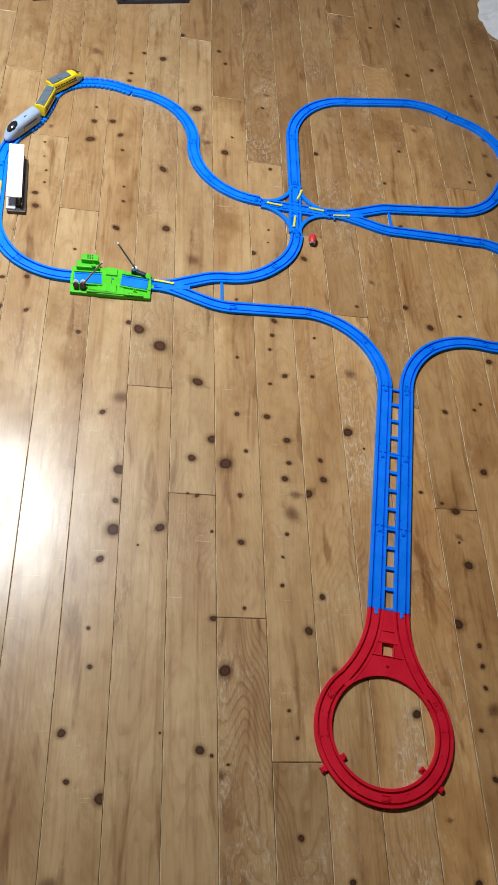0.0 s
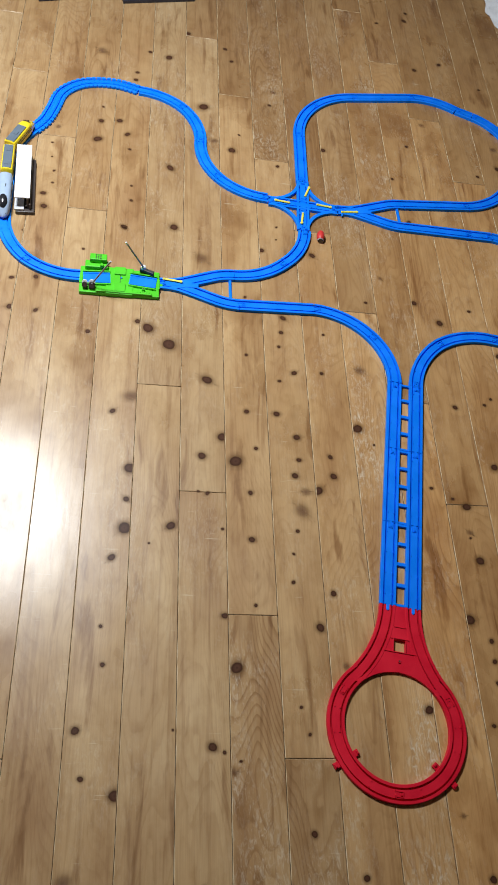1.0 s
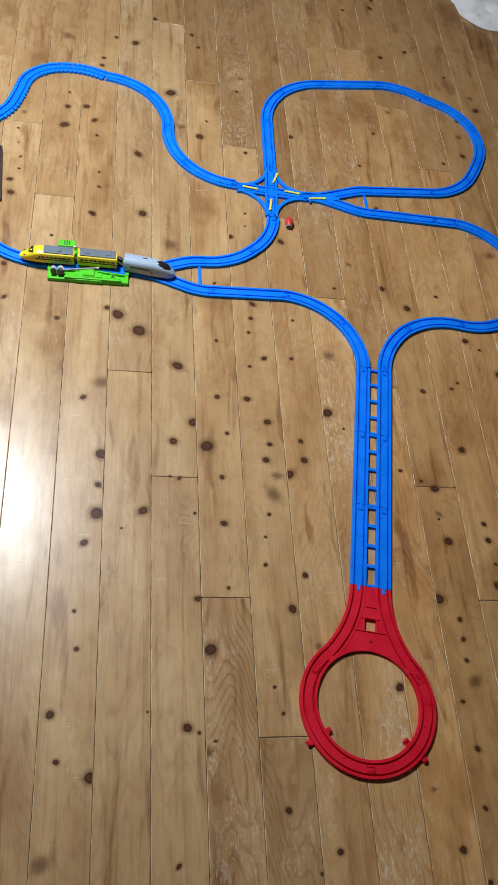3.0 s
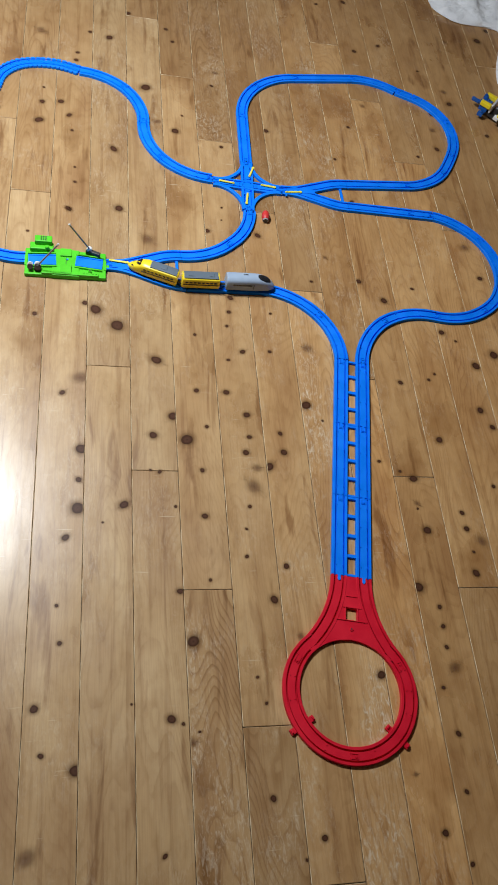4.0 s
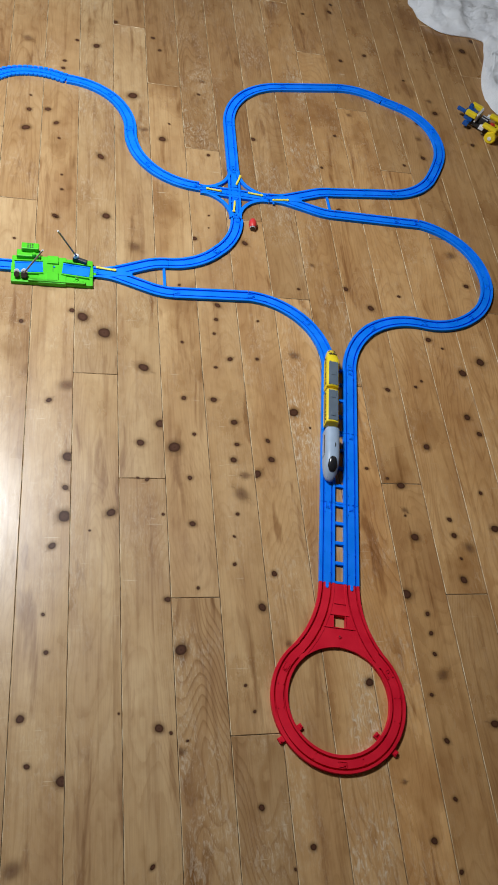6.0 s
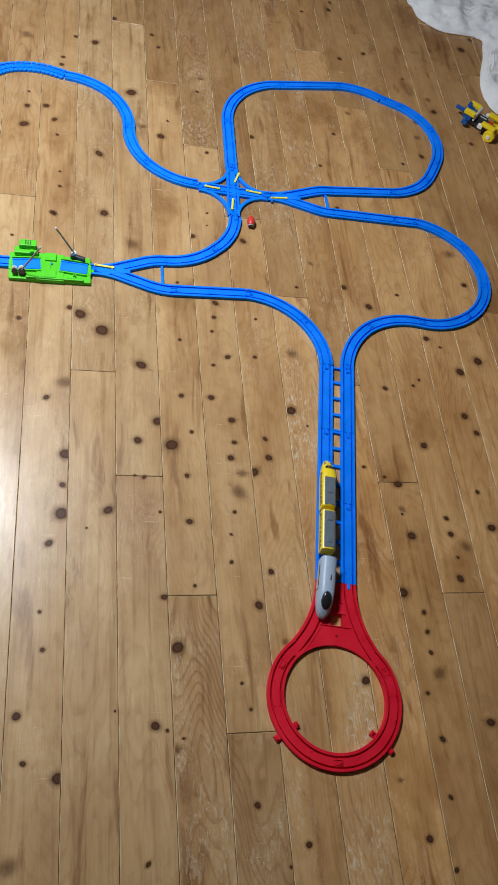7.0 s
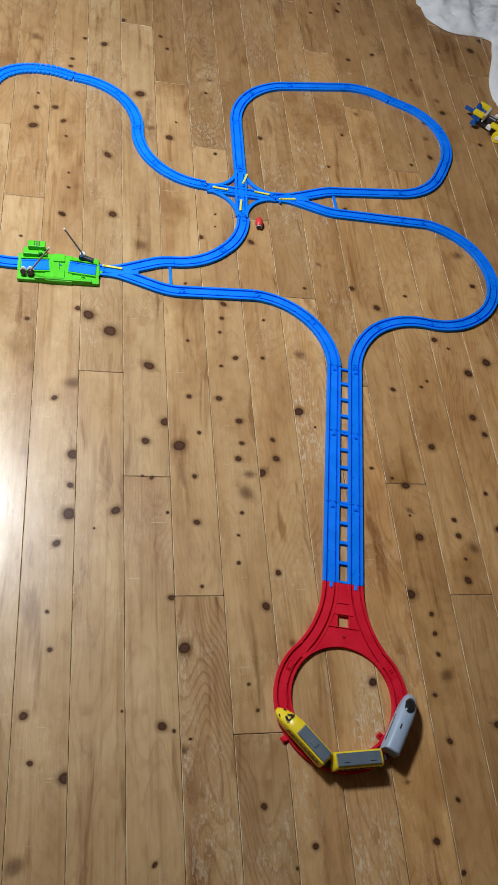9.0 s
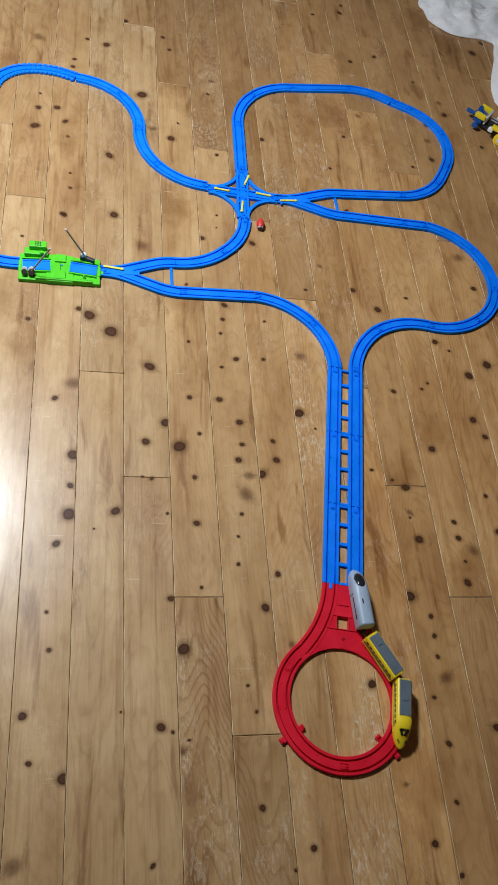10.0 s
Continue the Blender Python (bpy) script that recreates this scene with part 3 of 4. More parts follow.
# ---------------------------------------------------------------- green level crossing
def green_crossing():
    ob = thing("level_crossing", pose(-0.023, 1.562, 0, 0, 0, 0.5), "bright green toy level crossing with two raised grey barriers", "toy crossing")
    part("base", box((0.072, 0.092, 0.012), (-0.071, 0, 0.006), 0.0025), GREEN, ob)
    part("base", box((0.072, 0.090, 0.012), (0.071, 0, 0.006), 0.0025), GREEN, ob)
    part("middle_plate", box((0.072, 0.094, 0.0145), (0, 0, 0.00725), 0.002), GREEN, ob)
    part("seam", box((0.0012, 0.092, 0.0012), (0.001, 0, 0.0146)), SOOT, ob)
    for x, skew in ((-0.062, 4), (0.062, -6)):
        prof = [(-0.0180, 0.010), (-0.0180, 0.0162), (-0.0172, 0.0168), (-0.0142, 0.0168), (-0.0138, 0.0150), (0.0138, 0.0150), (0.0142, 0.0168), (0.0172, 0.0168), (0.0180, 0.0162), (0.0180, 0.010)]
        c, sn = math.cos(radians(skew)), math.sin(radians(skew))
        bm = ribbon([(x - 0.036 * c, -0.036 * sn + 0.004, radians(skew)), (x + 0.036 * c, 0.036 * sn + 0.004, radians(skew))], prof)
        part("rail_insert", bm, BLUE, ob, "blue rail insert")
        for w in (-1, 1):
            part("insert_wall", box((0.074, 0.0036, 0.0064), (x - w * 0.0215 * sn, 0.004 + w * 0.0225 * c, 0.0150), 0.0008, turn=skew), GREEN, ob)
    for x in (-0.104, 0.104):
        part("end_socket", box((0.008, 0.034, 0.0035), (x, 0, 0.0125), 0.001), GREEN, ob)
    part("coupling", box((0.012, 0.009, 0.004), (0.110, 0, 0.0085), 0.001), GREEN, ob)
    # console with small lamps behind the rail
    part("console", box((0.062, 0.024, 0.024), (-0.064, 0.045, 0.014), 0.003), GREEN, ob)
    part("console_socket", rod(0.0052, 0.010, Matrix.Translation((-0.050, 0.036, 0.0290)), segs=18, bevel=0.001), GREEN, ob)
    part("middle_step", box((0.030, 0.026, 0.006), (0.0, 0.033, 0.0165), 0.0012), GREEN, ob)
    part("middle_step", box((0.030, 0.030, 0.006), (0.0, -0.026, 0.0165), 0.0012), GREEN, ob)
    part("lamp_stud", rod(0.0024, 0.003, Matrix.Translation((0.004, 0.010, 0.0155)), segs=12), BLUE, ob)
    top = part("console_step", box((0.046, 0.022, 0.024), (-0.060, 0.058, 0.028), 0.003), GREEN, ob)
    for i in range(3):
        for j in range(3):
            part("grille_hole", box((0.0032, 0.0036, 0.0012), (-0.066 + i * 0.0060, 0.0520 + j * 0.0058, 0.0402)), SOOT, top)
    part("console_slot", box((0.034, 0.0022, 0.008), (-0.058, 0.0342, 0.013)), SOOT, ob)
    for x, y in ((-0.048, 0.034), (0.064, -0.028)):
        bm = rod(0.0042, 0.010, Matrix.Translation((x, y, 0.0165)), segs=16, bevel=0.0008)
        part("socket_post", bm, GREEN, ob)
        part("socket_hole", rod(0.0024, 0.001, Matrix.Translation((x, y, 0.0218)), segs=12), SOOT, ob)
    part("front_ledge", box((0.150, 0.009, 0.006), (0.012, -0.040, 0.0150), 0.0015), GREEN, ob)
    for k in range(5):
        part("tread", box((0.004, 0.005, 0.0014), (0.048 + 0.008 * k, -0.037, 0.0187), 0.0004), GREEN, ob)
    # barriers: pivot block, white weight and a thin raised arm
    for x, y, sgn in ((-0.073, -0.031, 1), (0.066, 0.036, -1)):
        pivot = part("barrier", box((0.040, 0.010, 0.016), (x + 0.006, y - 0.002, 0.021), 0.002, turn=-22) if sgn < 0 else box((0.016, 0.009, 0.016), (x, y, 0.020), 0.002), SOOT, ob, "grey barrier with a white weight")
        for dx, r in ((0.0, 0.0090), (-0.019, 0.0074)):
            if sgn > 0:
                part("weight", rod(r, 0.011, Matrix.Translation((x + dx, y, 0.024)) @ pose(0, 0, 0, 62, 0, 0), segs=24, bevel=0.0012), BROWN, pivot)
                part("weight_cap", rod(r * 0.98, 0.004, Matrix.Translation((x + dx, y + 0.0055, 0.0270)) @ pose(0, 0, 0, 62, 0, 0), segs=24, bevel=0.0006), WHITE, pivot)
        if sgn < 0:
            part("weight_cap", rod(0.0075, 0.010, Matrix.Translation((x - 0.004, y + 0.003, 0.031)) @ pose(0, 0, 0, 90, 0, 0), segs=24, bevel=0.0012), WHITE, pivot)
        reach = 0.099 if sgn > 0 else 0.107
        arm = part("barrier_arm", box((reach, 0.0034, 0.0040), (sgn * reach / 2, 0, 0), 0.0008), BARRIER, ob, "thin grey barrier arm")
        part("arm_tip", box((0.007, 0.0046, 0.0046), (sgn * reach, 0, 0), 0.001), PALE_GREY, arm)
        part("arm_heel", rod(0.0036, 0.006, pose(0, 0, 0, 90, 0, 0), segs=14, bevel=0.0006), BARRIER, arm)
        ARMS.append((arm, x, y, 0.029, sgn))


ARMS = []
green_crossing()


# ---------------------------------------------------------------- station on the west side
def station():
    line = arc((-0.364, 1.984), (-0.354, 1.769), 0, 2)
    ob = rail("stop_rail", line, "blue toy stop rail with a yellow plate beside the platform", "blue toy rails")
    part("stop_plate", box((0.074, 0.0165, 0.0030), (0.118, 0.0, TOP + 0.0006), 0.0008), YELLOW, ob, "bright yellow stop plate")
    part("stop_lever", box((0.012, 0.030, 0.006), (0.100, -0.031, 0.006), 0.0015), BLUE, ob)
    part("stop_knob", box((0.010, 0.010, 0.006), (0.100, -0.036, 0.011), 0.002), WHITE, ob, "white stop knob")
    pl = thing("platform", pose(-0.3060, 1.8960, 0, 0, 0, 94.2), "dark toy station platform with a white flat roof", "toy station")
    part("platform_base", box((0.216, 0.050, 0.012), (0, 0, 0.006), 0.002), BROWN, pl)
    part("platform_deck", box((0.208, 0.026, 0.006), (0, 0.016, 0.015), 0.001), PALE_GREY, pl, "pale grey deck edge")
    part("back_wall", box((0.200, 0.004, 0.020), (0, -0.014, 0.022), 0.0008), BROWN, pl)
    for x in (-0.092, -0.03, 0.04, 0.096):
        part("roof_post", box((0.006, 0.006, 0.036), (x, -0.008, 0.030), 0.001), BROWN, pl)
    for x in (-0.085, -0.045, 0.01, 0.06):
        seat = part("bench", box((0.020, 0.009, 0.004), (x, -0.004, 0.021), 0.001), BROWN, pl)
        part("bench_leg", box((0.004, 0.006, 0.009), (x, -0.004, 0.0155)), BROWN, seat)
    part("roof", box((0.217, 0.042, 0.0035), (0.015, 0.006, 0.0500), 0.001), WHITE, pl, "flat white roof")


station()


# ---------------------------------------------------------------- small things on the floor
def red_plug():
    ob = thing("toy_capsule", pose(0.558, 1.809, 0, 0, 0, 84), "small red rubber toy capsule lying on the floor", "toy")
    bm = bmesh.new()
    bmesh.ops.create_uvsphere(bm, u_segments=28, v_segments=16, radius=1, matrix=Matrix.Translation((0.003, 0, 0.0118)) @ pose(0, 0, 0, 0, 90, 0) @ Matrix.Diagonal((0.0118, 0.0118, 0.0215, 1)))
    for v in bm.verts:
        v.co.x = max(v.co.x, -0.0125)
    part("cap", bm, ORANGE_RED, ob, smooth=True)
    part("collar", rod(0.0094, 0.0035, Matrix.Translation((-0.0138, 0, 0.0104)) @ pose(0, 0, 0, 0, 90, 0), segs=28, bevel=0.0015), PALE_GREY, ob, "pale grey collar", smooth=True)
    part("collar_hole", rod(0.0074, 0.002, Matrix.Translation((-0.0151, 0, 0.0100)) @ pose(0, 0, 0, 0, 90, 0), segs=24), BROWN, ob)


red_plug()


# ---------------------------------------------------------------- train
ZR = TOP - 0.0002


def car_shell(stations, segs=5):
    """Rounded body from stations x, half width, floor height, shoulder height, roof height."""
    bm = bmesh.new()
    rings = []
    for x, w, z0, zs, zt in stations:
        ring = [(-w * 0.96, z0), (-w, z0 + (zs - z0) * 0.35), (-w * 0.985, zs)]
        for i in range(1, segs):
            a = math.pi * i / segs
            ring.append((-w * 0.985 * math.cos(a) * (1 - 0.05 * math.sin(a)), zs + (zt - zs) * math.sin(a) ** 0.75))
        ring += [(w * 0.985, zs), (w, z0 + (zs - z0) * 0.35), (w * 0.96, z0)]
        rings.append([bm.verts.new((x, y, z)) for y, z in ring])
    k = len(rings[0])
    for p, q in zip(rings, rings[1:]):
        for i in range(k):
            bm.faces.new((p[i], p[(i + 1) % k], q[(i + 1) % k], q[i]))
    bm.faces.new(rings[0])
    bm.faces.new(list(reversed(rings[-1])))
    return bm


def wheels(ob, xs):
    for x in xs:
        part("bogie", box((0.024, 0.020, 0.007), (x, 0, 0.0075), 0.0015), SOOT, ob)
        for s in (-1, 1):
            w = part("wheel", rod(0.0062, 0.0032, Matrix.Translation((x, s * 0.0105, 0.0042)) @ pose(0, 0, 0, 90, 0, 0), segs=20, bevel=0.0006), SOOT, ob)
            part("hub", rod(0.0026, 0.0042, Matrix.Translation((x, s * 0.0105, 0.0042)) @ pose(0, 0, 0, 90, 0, 0), segs=12), BARRIER, w)


def side_windows(ob, x0, x1, n, y, z, material, h=0.007):
    step = (x1 - x0) / n
    for s in (-1, 1):
        for k in range(n):
            part("side_window", box((step * 0.72, 0.0012, h), (x0 + step * (k + 0.5), s * y, z), 0.0004), material, ob)


def silver_car():
    ob = thing("lead_car", pose(0, 0, ZR), "pale blue-grey toy train lead car with a black windscreen", "toy train", "train cars")
    st = [(-0.064, 0.0160, 0.008, 0.031, 0.041), (-0.062, 0.0170, 0.006, 0.032, 0.043), (0.000, 0.0172, 0.006, 0.032, 0.043), (0.018, 0.0170, 0.006, 0.031, 0.0425), (0.032, 0.0164, 0.006, 0.028, 0.040),
          (0.046, 0.0150, 0.006, 0.022, 0.034), (0.057, 0.0122, 0.006, 0.016, 0.025), (0.064, 0.0082, 0.007, 0.012, 0.017), (0.0675, 0.0035, 0.008, 0.010, 0.012)]
    part("body", car_shell(st, 8), SILVER, ob, smooth=True)
    # windscreen: a long black oval that hugs the sloping nose
    bm = bmesh.new()
    bmesh.ops.create_uvsphere(bm, u_segments=24, v_segments=12, radius=1, matrix=Matrix.Translation((0.0345, 0, 0.0335)) @ pose(0, 0, 0, 0, 20, 0) @ Matrix.Diagonal((0.0205, 0.0118, 0.0074, 1)))
    scr = part("windscreen", bm, BLACK, ob, "glossy black oval windscreen", smooth=True)
    for s in (-1, 1):
        part("side_stripe", box((0.050, 0.0012, 0.0042), (-0.022, s * 0.0170, 0.0250), 0.0004), BLACK, ob)
        part("door_line", box((0.0012, 0.0012, 0.016), (0.008, s * 0.0172, 0.020)), SOOT, ob)
        part("headlight", box((0.005, 0.0022, 0.002), (0.0605, s * 0.0072, 0.0165), 0.0006, turn=-25 * s), BLACK, ob)
    part("roof_switch", box((0.011, 0.0022, 0.0022), (-0.014, 0.004, 0.0430), 0.0006), SOOT, ob)
    part("skirt", box((0.112, 0.026, 0.006), (-0.004, 0, 0.0050), 0.0015), SOOT, ob)
    part("coupler", box((0.016, 0.007, 0.004), (-0.069, 0, 0.0085), 0.001), SOOT, ob)
    wheels(ob, (-0.0425, 0.0175))
    return ob


def yellow_car(nose):
    tail = nose > 0
    if tail:
        ob = thing("tail_car", pose(0, 0, ZR), "yellow toy train tail car with a grey roof", "toy train", "train cars")
        st = [(0.068, 0.0155, 0.006, 0.031, 0.037), (0.066, 0.0166, 0.006, 0.033, 0.0395), (0.000, 0.0168, 0.006, 0.033, 0.0395), (-0.020, 0.0168, 0.006, 0.032, 0.0395), (-0.032, 0.0160, 0.006, 0.028, 0.0375),
              (-0.044, 0.0146, 0.006, 0.021, 0.030), (-0.055, 0.0122, 0.006, 0.016, 0.0225), (-0.064, 0.0085, 0.007, 0.0125, 0.0165), (-0.0695, 0.0035, 0.008, 0.010, 0.012)]
        roof, rx = 0.074, 0.0280
    else:
        ob = thing("middle_car", pose(0, 0, ZR), "yellow toy train middle car with a grey roof", "toy train", "train cars")
        st = [(-0.0525, 0.0155, 0.006, 0.031, 0.037), (-0.051, 0.0166, 0.006, 0.033, 0.0395), (0.051, 0.0166, 0.006, 0.033, 0.0395), (0.0525, 0.0155, 0.006, 0.031, 0.037)]
        roof, rx = 0.096, 0.0
    part("body", car_shell(st, 8), YELLOW, ob, smooth=True)
    panel = part("roof_panel", box((roof, 0.0245, 0.0030), (rx, 0, 0.0392), 0.0010), ROOF_GREY, ob, "slate grey roof panel")
    for k in ((-0.3, 0.3) if not tail else (0.0,)):
        part("roof_vent", box((0.014, 0.012, 0.0020), (rx + roof * k, 0, 0.0412), 0.0006), ROOF_GREY, panel)
    x0, x1 = (-0.026, 0.060) if tail else (-0.046, 0.046)
    side_windows(ob, x0, x1, 8, 0.0166, 0.0265, BLACK, 0.0052)
    for s in (-1, 1):
        part("side_stripe", box((x1 - x0 + 0.006, 0.0012, 0.0030), ((x0 + x1) / 2, s * 0.0167, 0.0190), 0.0004), SOOT, ob)
    if tail:
        bm = box((0.0150, 0.0052, 0.0030), (-0.0410, 0.0054, 0.0322), 0.0012, turn=28)
        box((0.0150, 0.0052, 0.0030), (-0.0410, -0.0054, 0.0322), 0.0012, bm=bm, turn=-28)
        box((0.0042, 0.0180, 0.0028), (-0.0350, 0, 0.0322), 0.0010, bm=bm)
        bmesh.ops.rotate(bm, cent=(-0.0405, 0, 0.0318), matrix=Euler((0, radians(-38), 0)).to_matrix(), verts=bm.verts)
        part("windscreen", bm, BLACK, ob, "black wedge-shaped windscreen")
        for s in (-1, 1):
            part("headlight", box((0.007, 0.0026, 0.0022), (-0.0560, s * 0.0080, 0.0205), 0.0007, turn=22 * s), BLACK, ob)
    part("skirt", box((0.094 if tail else 0.098, 0.026, 0.006), (0.010 if tail else 0, 0, 0.0050), 0.0015), SOOT, ob)
    part("coupler", box((0.018, 0.007, 0.004), (0.073 if tail else 0.056, 0, 0.0085), 0.001), SOOT, ob)
    if not tail:
        part("coupler", box((0.012, 0.007, 0.004), (-0.056, 0, 0.0085), 0.001), SOOT, ob)
    wheels(ob, (-0.022, 0.044) if tail else (-0.031, 0.031))
    return ob


LEAD, MIDDLE, TAIL = silver_car(), yellow_car(0), yellow_car(1)
for car, kx, ky, kz in ((LEAD, 1.08, 1.10, 1.08), (MIDDLE, 1.0, 1.03, 1.03), (TAIL, 1.035, 1.05, 1.04)):
    for o in car.children_recursive:
        if "wheel" not in o.name and "hub" not in o.name and "bogie" not in o.name:
            o.data.transform(Matrix.Diagonal((kx, ky, kz, 1)))


# ---------------------------------------------------------------- white muslin blanket and brick vehicle
def muslin():
    m, t, b = nodes_of("white_muslin")
    co = t.nodes.new("ShaderNodeTexCoord")
    ck = add(t, "ShaderNodeTexWave", Scale=160.0, Distortion=2.5)
    ck2 = add(t, "ShaderNodeTexWave", Scale=160.0, Distortion=2.5)
    ck.bands_direction, ck2.bands_direction = "X", "Y"
    n = add(t, "ShaderNodeTexNoise", Scale=14.0, Detail=6.0)
    for k in (ck, ck2, n):
        t.links.new(co.outputs["Object"], k.inputs["Vector"])
    r = ramp(t, n.outputs[0], [(0.3, (0.86, 0.88, 0.93)), (0.7, (0.93, 0.95, 0.98))])
    weave = mix(t, 0.5, ck.outputs[0], ck2.outputs[0])
    dark = ramp(t, weave, [(0.12, (0.80, 0.80, 0.80)), (0.4, (1, 1, 1))]).outputs[0]
    t.links.new(mix(t, 0.6, r.outputs[0], dark, "MULTIPLY"), b.inputs["Base Color"])
    bp = add(t, "ShaderNodeBump", Strength=0.5, Distance=0.004)
    t.links.new(weave, bp.inputs["Height"])
    bp2 = add(t, "ShaderNodeBump", Strength=0.5, Distance=0.02)
    t.links.new(n.outputs[0], bp2.inputs["Height"])
    t.links.new(bp.outputs[0], bp2.inputs["Normal"])
    t.links.new(bp2.outputs[0], b.inputs["Normal"])
    b.inputs["Roughness"].default_value = 0.95
    b.inputs["Sheen Weight"].default_value = 0.3
    return m


def blanket():
    """A crumpled cloth: its rim follows two lobes with a notch between them."""
    ob = thing("muslin_blanket", pose(1.85, 3.15, 0), "crumpled white muslin blanket lying on the floor", "blanket")
    bm = bmesh.new()
    turns = [0, 60, 110, 150, 180, 194, 202, 209, 215, 221, 228, 233, 237, 241, 247, 254, 275, 320, 360]
    reach = [0.40, 0.40, 0.42, 0.50, 0.50, 0.468, 0.405, 0.300, 0.272, 0.278, 0.350, 0.425, 0.55, 0.645, 0.690, 0.690, 0.60, 0.45, 0.40]

    def rim(a):
        d = math.degrees(a) % 360
        r = sum(np.interp(d + k, turns, reach) * w for k, w in ((-3, 0.25), (0, 0.5), (3, 0.25)))
        return r + 0.004 * math.sin(31 * a)
    na, nr = 260, 40
    rings = []
    for j in range(nr + 1):
        u = j / nr
        ring = []
        for i in range(na):
            a = 2 * math.pi * i / na
            r = rim(a) * u
            x, y = r * math.cos(a), r * math.sin(a)
            p = Vector((x * 5.0, y * 5.0, 1.7))
            z = 0.050 * (1 - u**7) ** 0.7 + 0.045 * (1 - u**5) * noise.noise(p) + 0.030 * (1 - u**8) * noise.noise(p * 2.7) + 0.010 * noise.noise(p * 8.0) + 0.012 * (1 - u**6) * (1 - 2 * abs(noise.noise(p * 1.9 + Vector((3, 7, 1)))))
            ring.append(bm.verts.new((x, y, max(z, 0.004))))
        rings.append(ring)
    for p, q in zip(rings, rings[1:]):
        for i in range(na):
            bm.faces.new((p[i], q[i], q[(i + 1) % na], p[(i + 1) % na]))
    bmesh.ops.remove_doubles(bm, verts=rings[0], dist=1e-5)
    edge = rings[-1]
    low = [bm.verts.new((v.co.x * 0.985, v.co.y * 0.985, 0.0005)) for v in edge]
    for i in range(na):
        bm.faces.new((edge[i], low[i], low[(i + 1) % na], edge[(i + 1) % na]))
    part("cloth", bm, muslin(), ob, smooth=True)


blanket()


def studded(parent, name, size, at, material, label="", turn=0.0, nx=2, ny=2):
    b = part(name, box(size, at, 0.0008, turn=turn), material, parent, label)
    for i in range(nx):
        for j in range(ny):
            o = pose(0, 0, 0, 0, 0, turn) @ Vector(((i - (nx - 1) / 2) * 0.016, (j - (ny - 1) / 2) * 0.016, 0))
            part("stud", rod(0.0046, 0.0042, Matrix.Translation((at[0] + o.x, at[1] + o.y, at[2] + size[2] / 2 + 0.002)), segs=14, bevel=0.0005), material, b)
    return b


def brick_vehicle():
    ob = thing("brick_vehicle", pose(1.470, 2.432, 0, 0, 0, -38), "blue, yellow and white toy brick vehicle on the floor", "toy vehicle")
    part("chassis", box((0.100, 0.044, 0.012), (0.01, 0, 0.020), 0.001), SOOT, ob)
    studded(ob, "front_brick", (0.032, 0.064, 0.020), (-0.042, 0, 0.036), BRICK_BLUE, "dark blue brick", nx=1, ny=3)
    for s in (-1, 1):
        studded(ob, "corner_brick", (0.020, 0.016, 0.012), (-0.040, s * 0.042, 0.020), BRICK_BLUE, "dark blue brick", nx=1, ny=1)
        part("yellow_beam", box((0.042, 0.017, 0.017), (-0.038, s * 0.029, 0.053), 0.004), YELLOW, ob, "yellow beam")
        studded(ob, "white_brick", (0.018, 0.016, 0.012), (0.018, s * 0.040, 0.034), WHITE, "white brick", nx=1, ny=1)
        part("wheel", rod(0.021, 0.016, Matrix.Translation((0.064, s * 0.046, 0.021)) @ pose(0, 0, 0, 90, 0, 0), segs=24, bevel=0.003), YELLOW, ob, "yellow wheel")
        part("wheel_arch", box((0.056, 0.022, 0.014), (0.046, s * 0.036, 0.046), 0.006), YELLOW, ob, "yellow wheel arch")
    part("screen", box((0.008, 0.050, 0.026), (-0.014, 0, 0.048), 0.002), PALE_GREY, ob, "pale clear windscreen")
    part("seat", box((0.030, 0.034, 0.020), (0.012, 0, 0.038), 0.003), SOOT, ob)
    for y in (-0.008, 0.008):
        part("strap", box((0.026, 0.003, 0.002), (0.012, y, 0.0492)), PALE_GREY, ob)
    for s in (-1, 1):
        studded(ob, "side_brick", (0.016, 0.016, 0.012), (-0.056, s * 0.020, 0.050), BRICK_BLUE, "dark blue brick", nx=1, ny=1)
        part("screen_post", box((0.006, 0.006, 0.030), (-0.016, s * 0.027, 0.046), 0.001), WHITE, ob, "white post")
        part("hub_cap", rod(0.007, 0.003, Matrix.Translation((0.064, s * 0.0550, 0.021)) @ pose(0, 0, 0, 90, 0, 0), segs=16), WHITE, ob)
    studded(ob, "red_brick", (0.018, 0.034, 0.012), (0.044, 0, 0.030), ORANGE_RED, "red brick", nx=1, ny=2)
    studded(ob, "rear_brick", (0.020, 0.048, 0.014), (0.074, 0, 0.032), YELLOW, "yellow brick", nx=1, ny=3)
    bm = box((0.034, 0.010, 0.012), (-0.082, 0.004, 0.030), 0.002)
    part("hook_arm", bm, BRICK_BLUE, ob, "dark blue arm")
    part("arm_joint", rod(0.006, 0.014, Matrix.Translation((-0.064, 0.004, 0.030)) @ pose(0, 0, 0, 90, 0, 0), segs=14), SOOT, ob)


brick_vehicle()


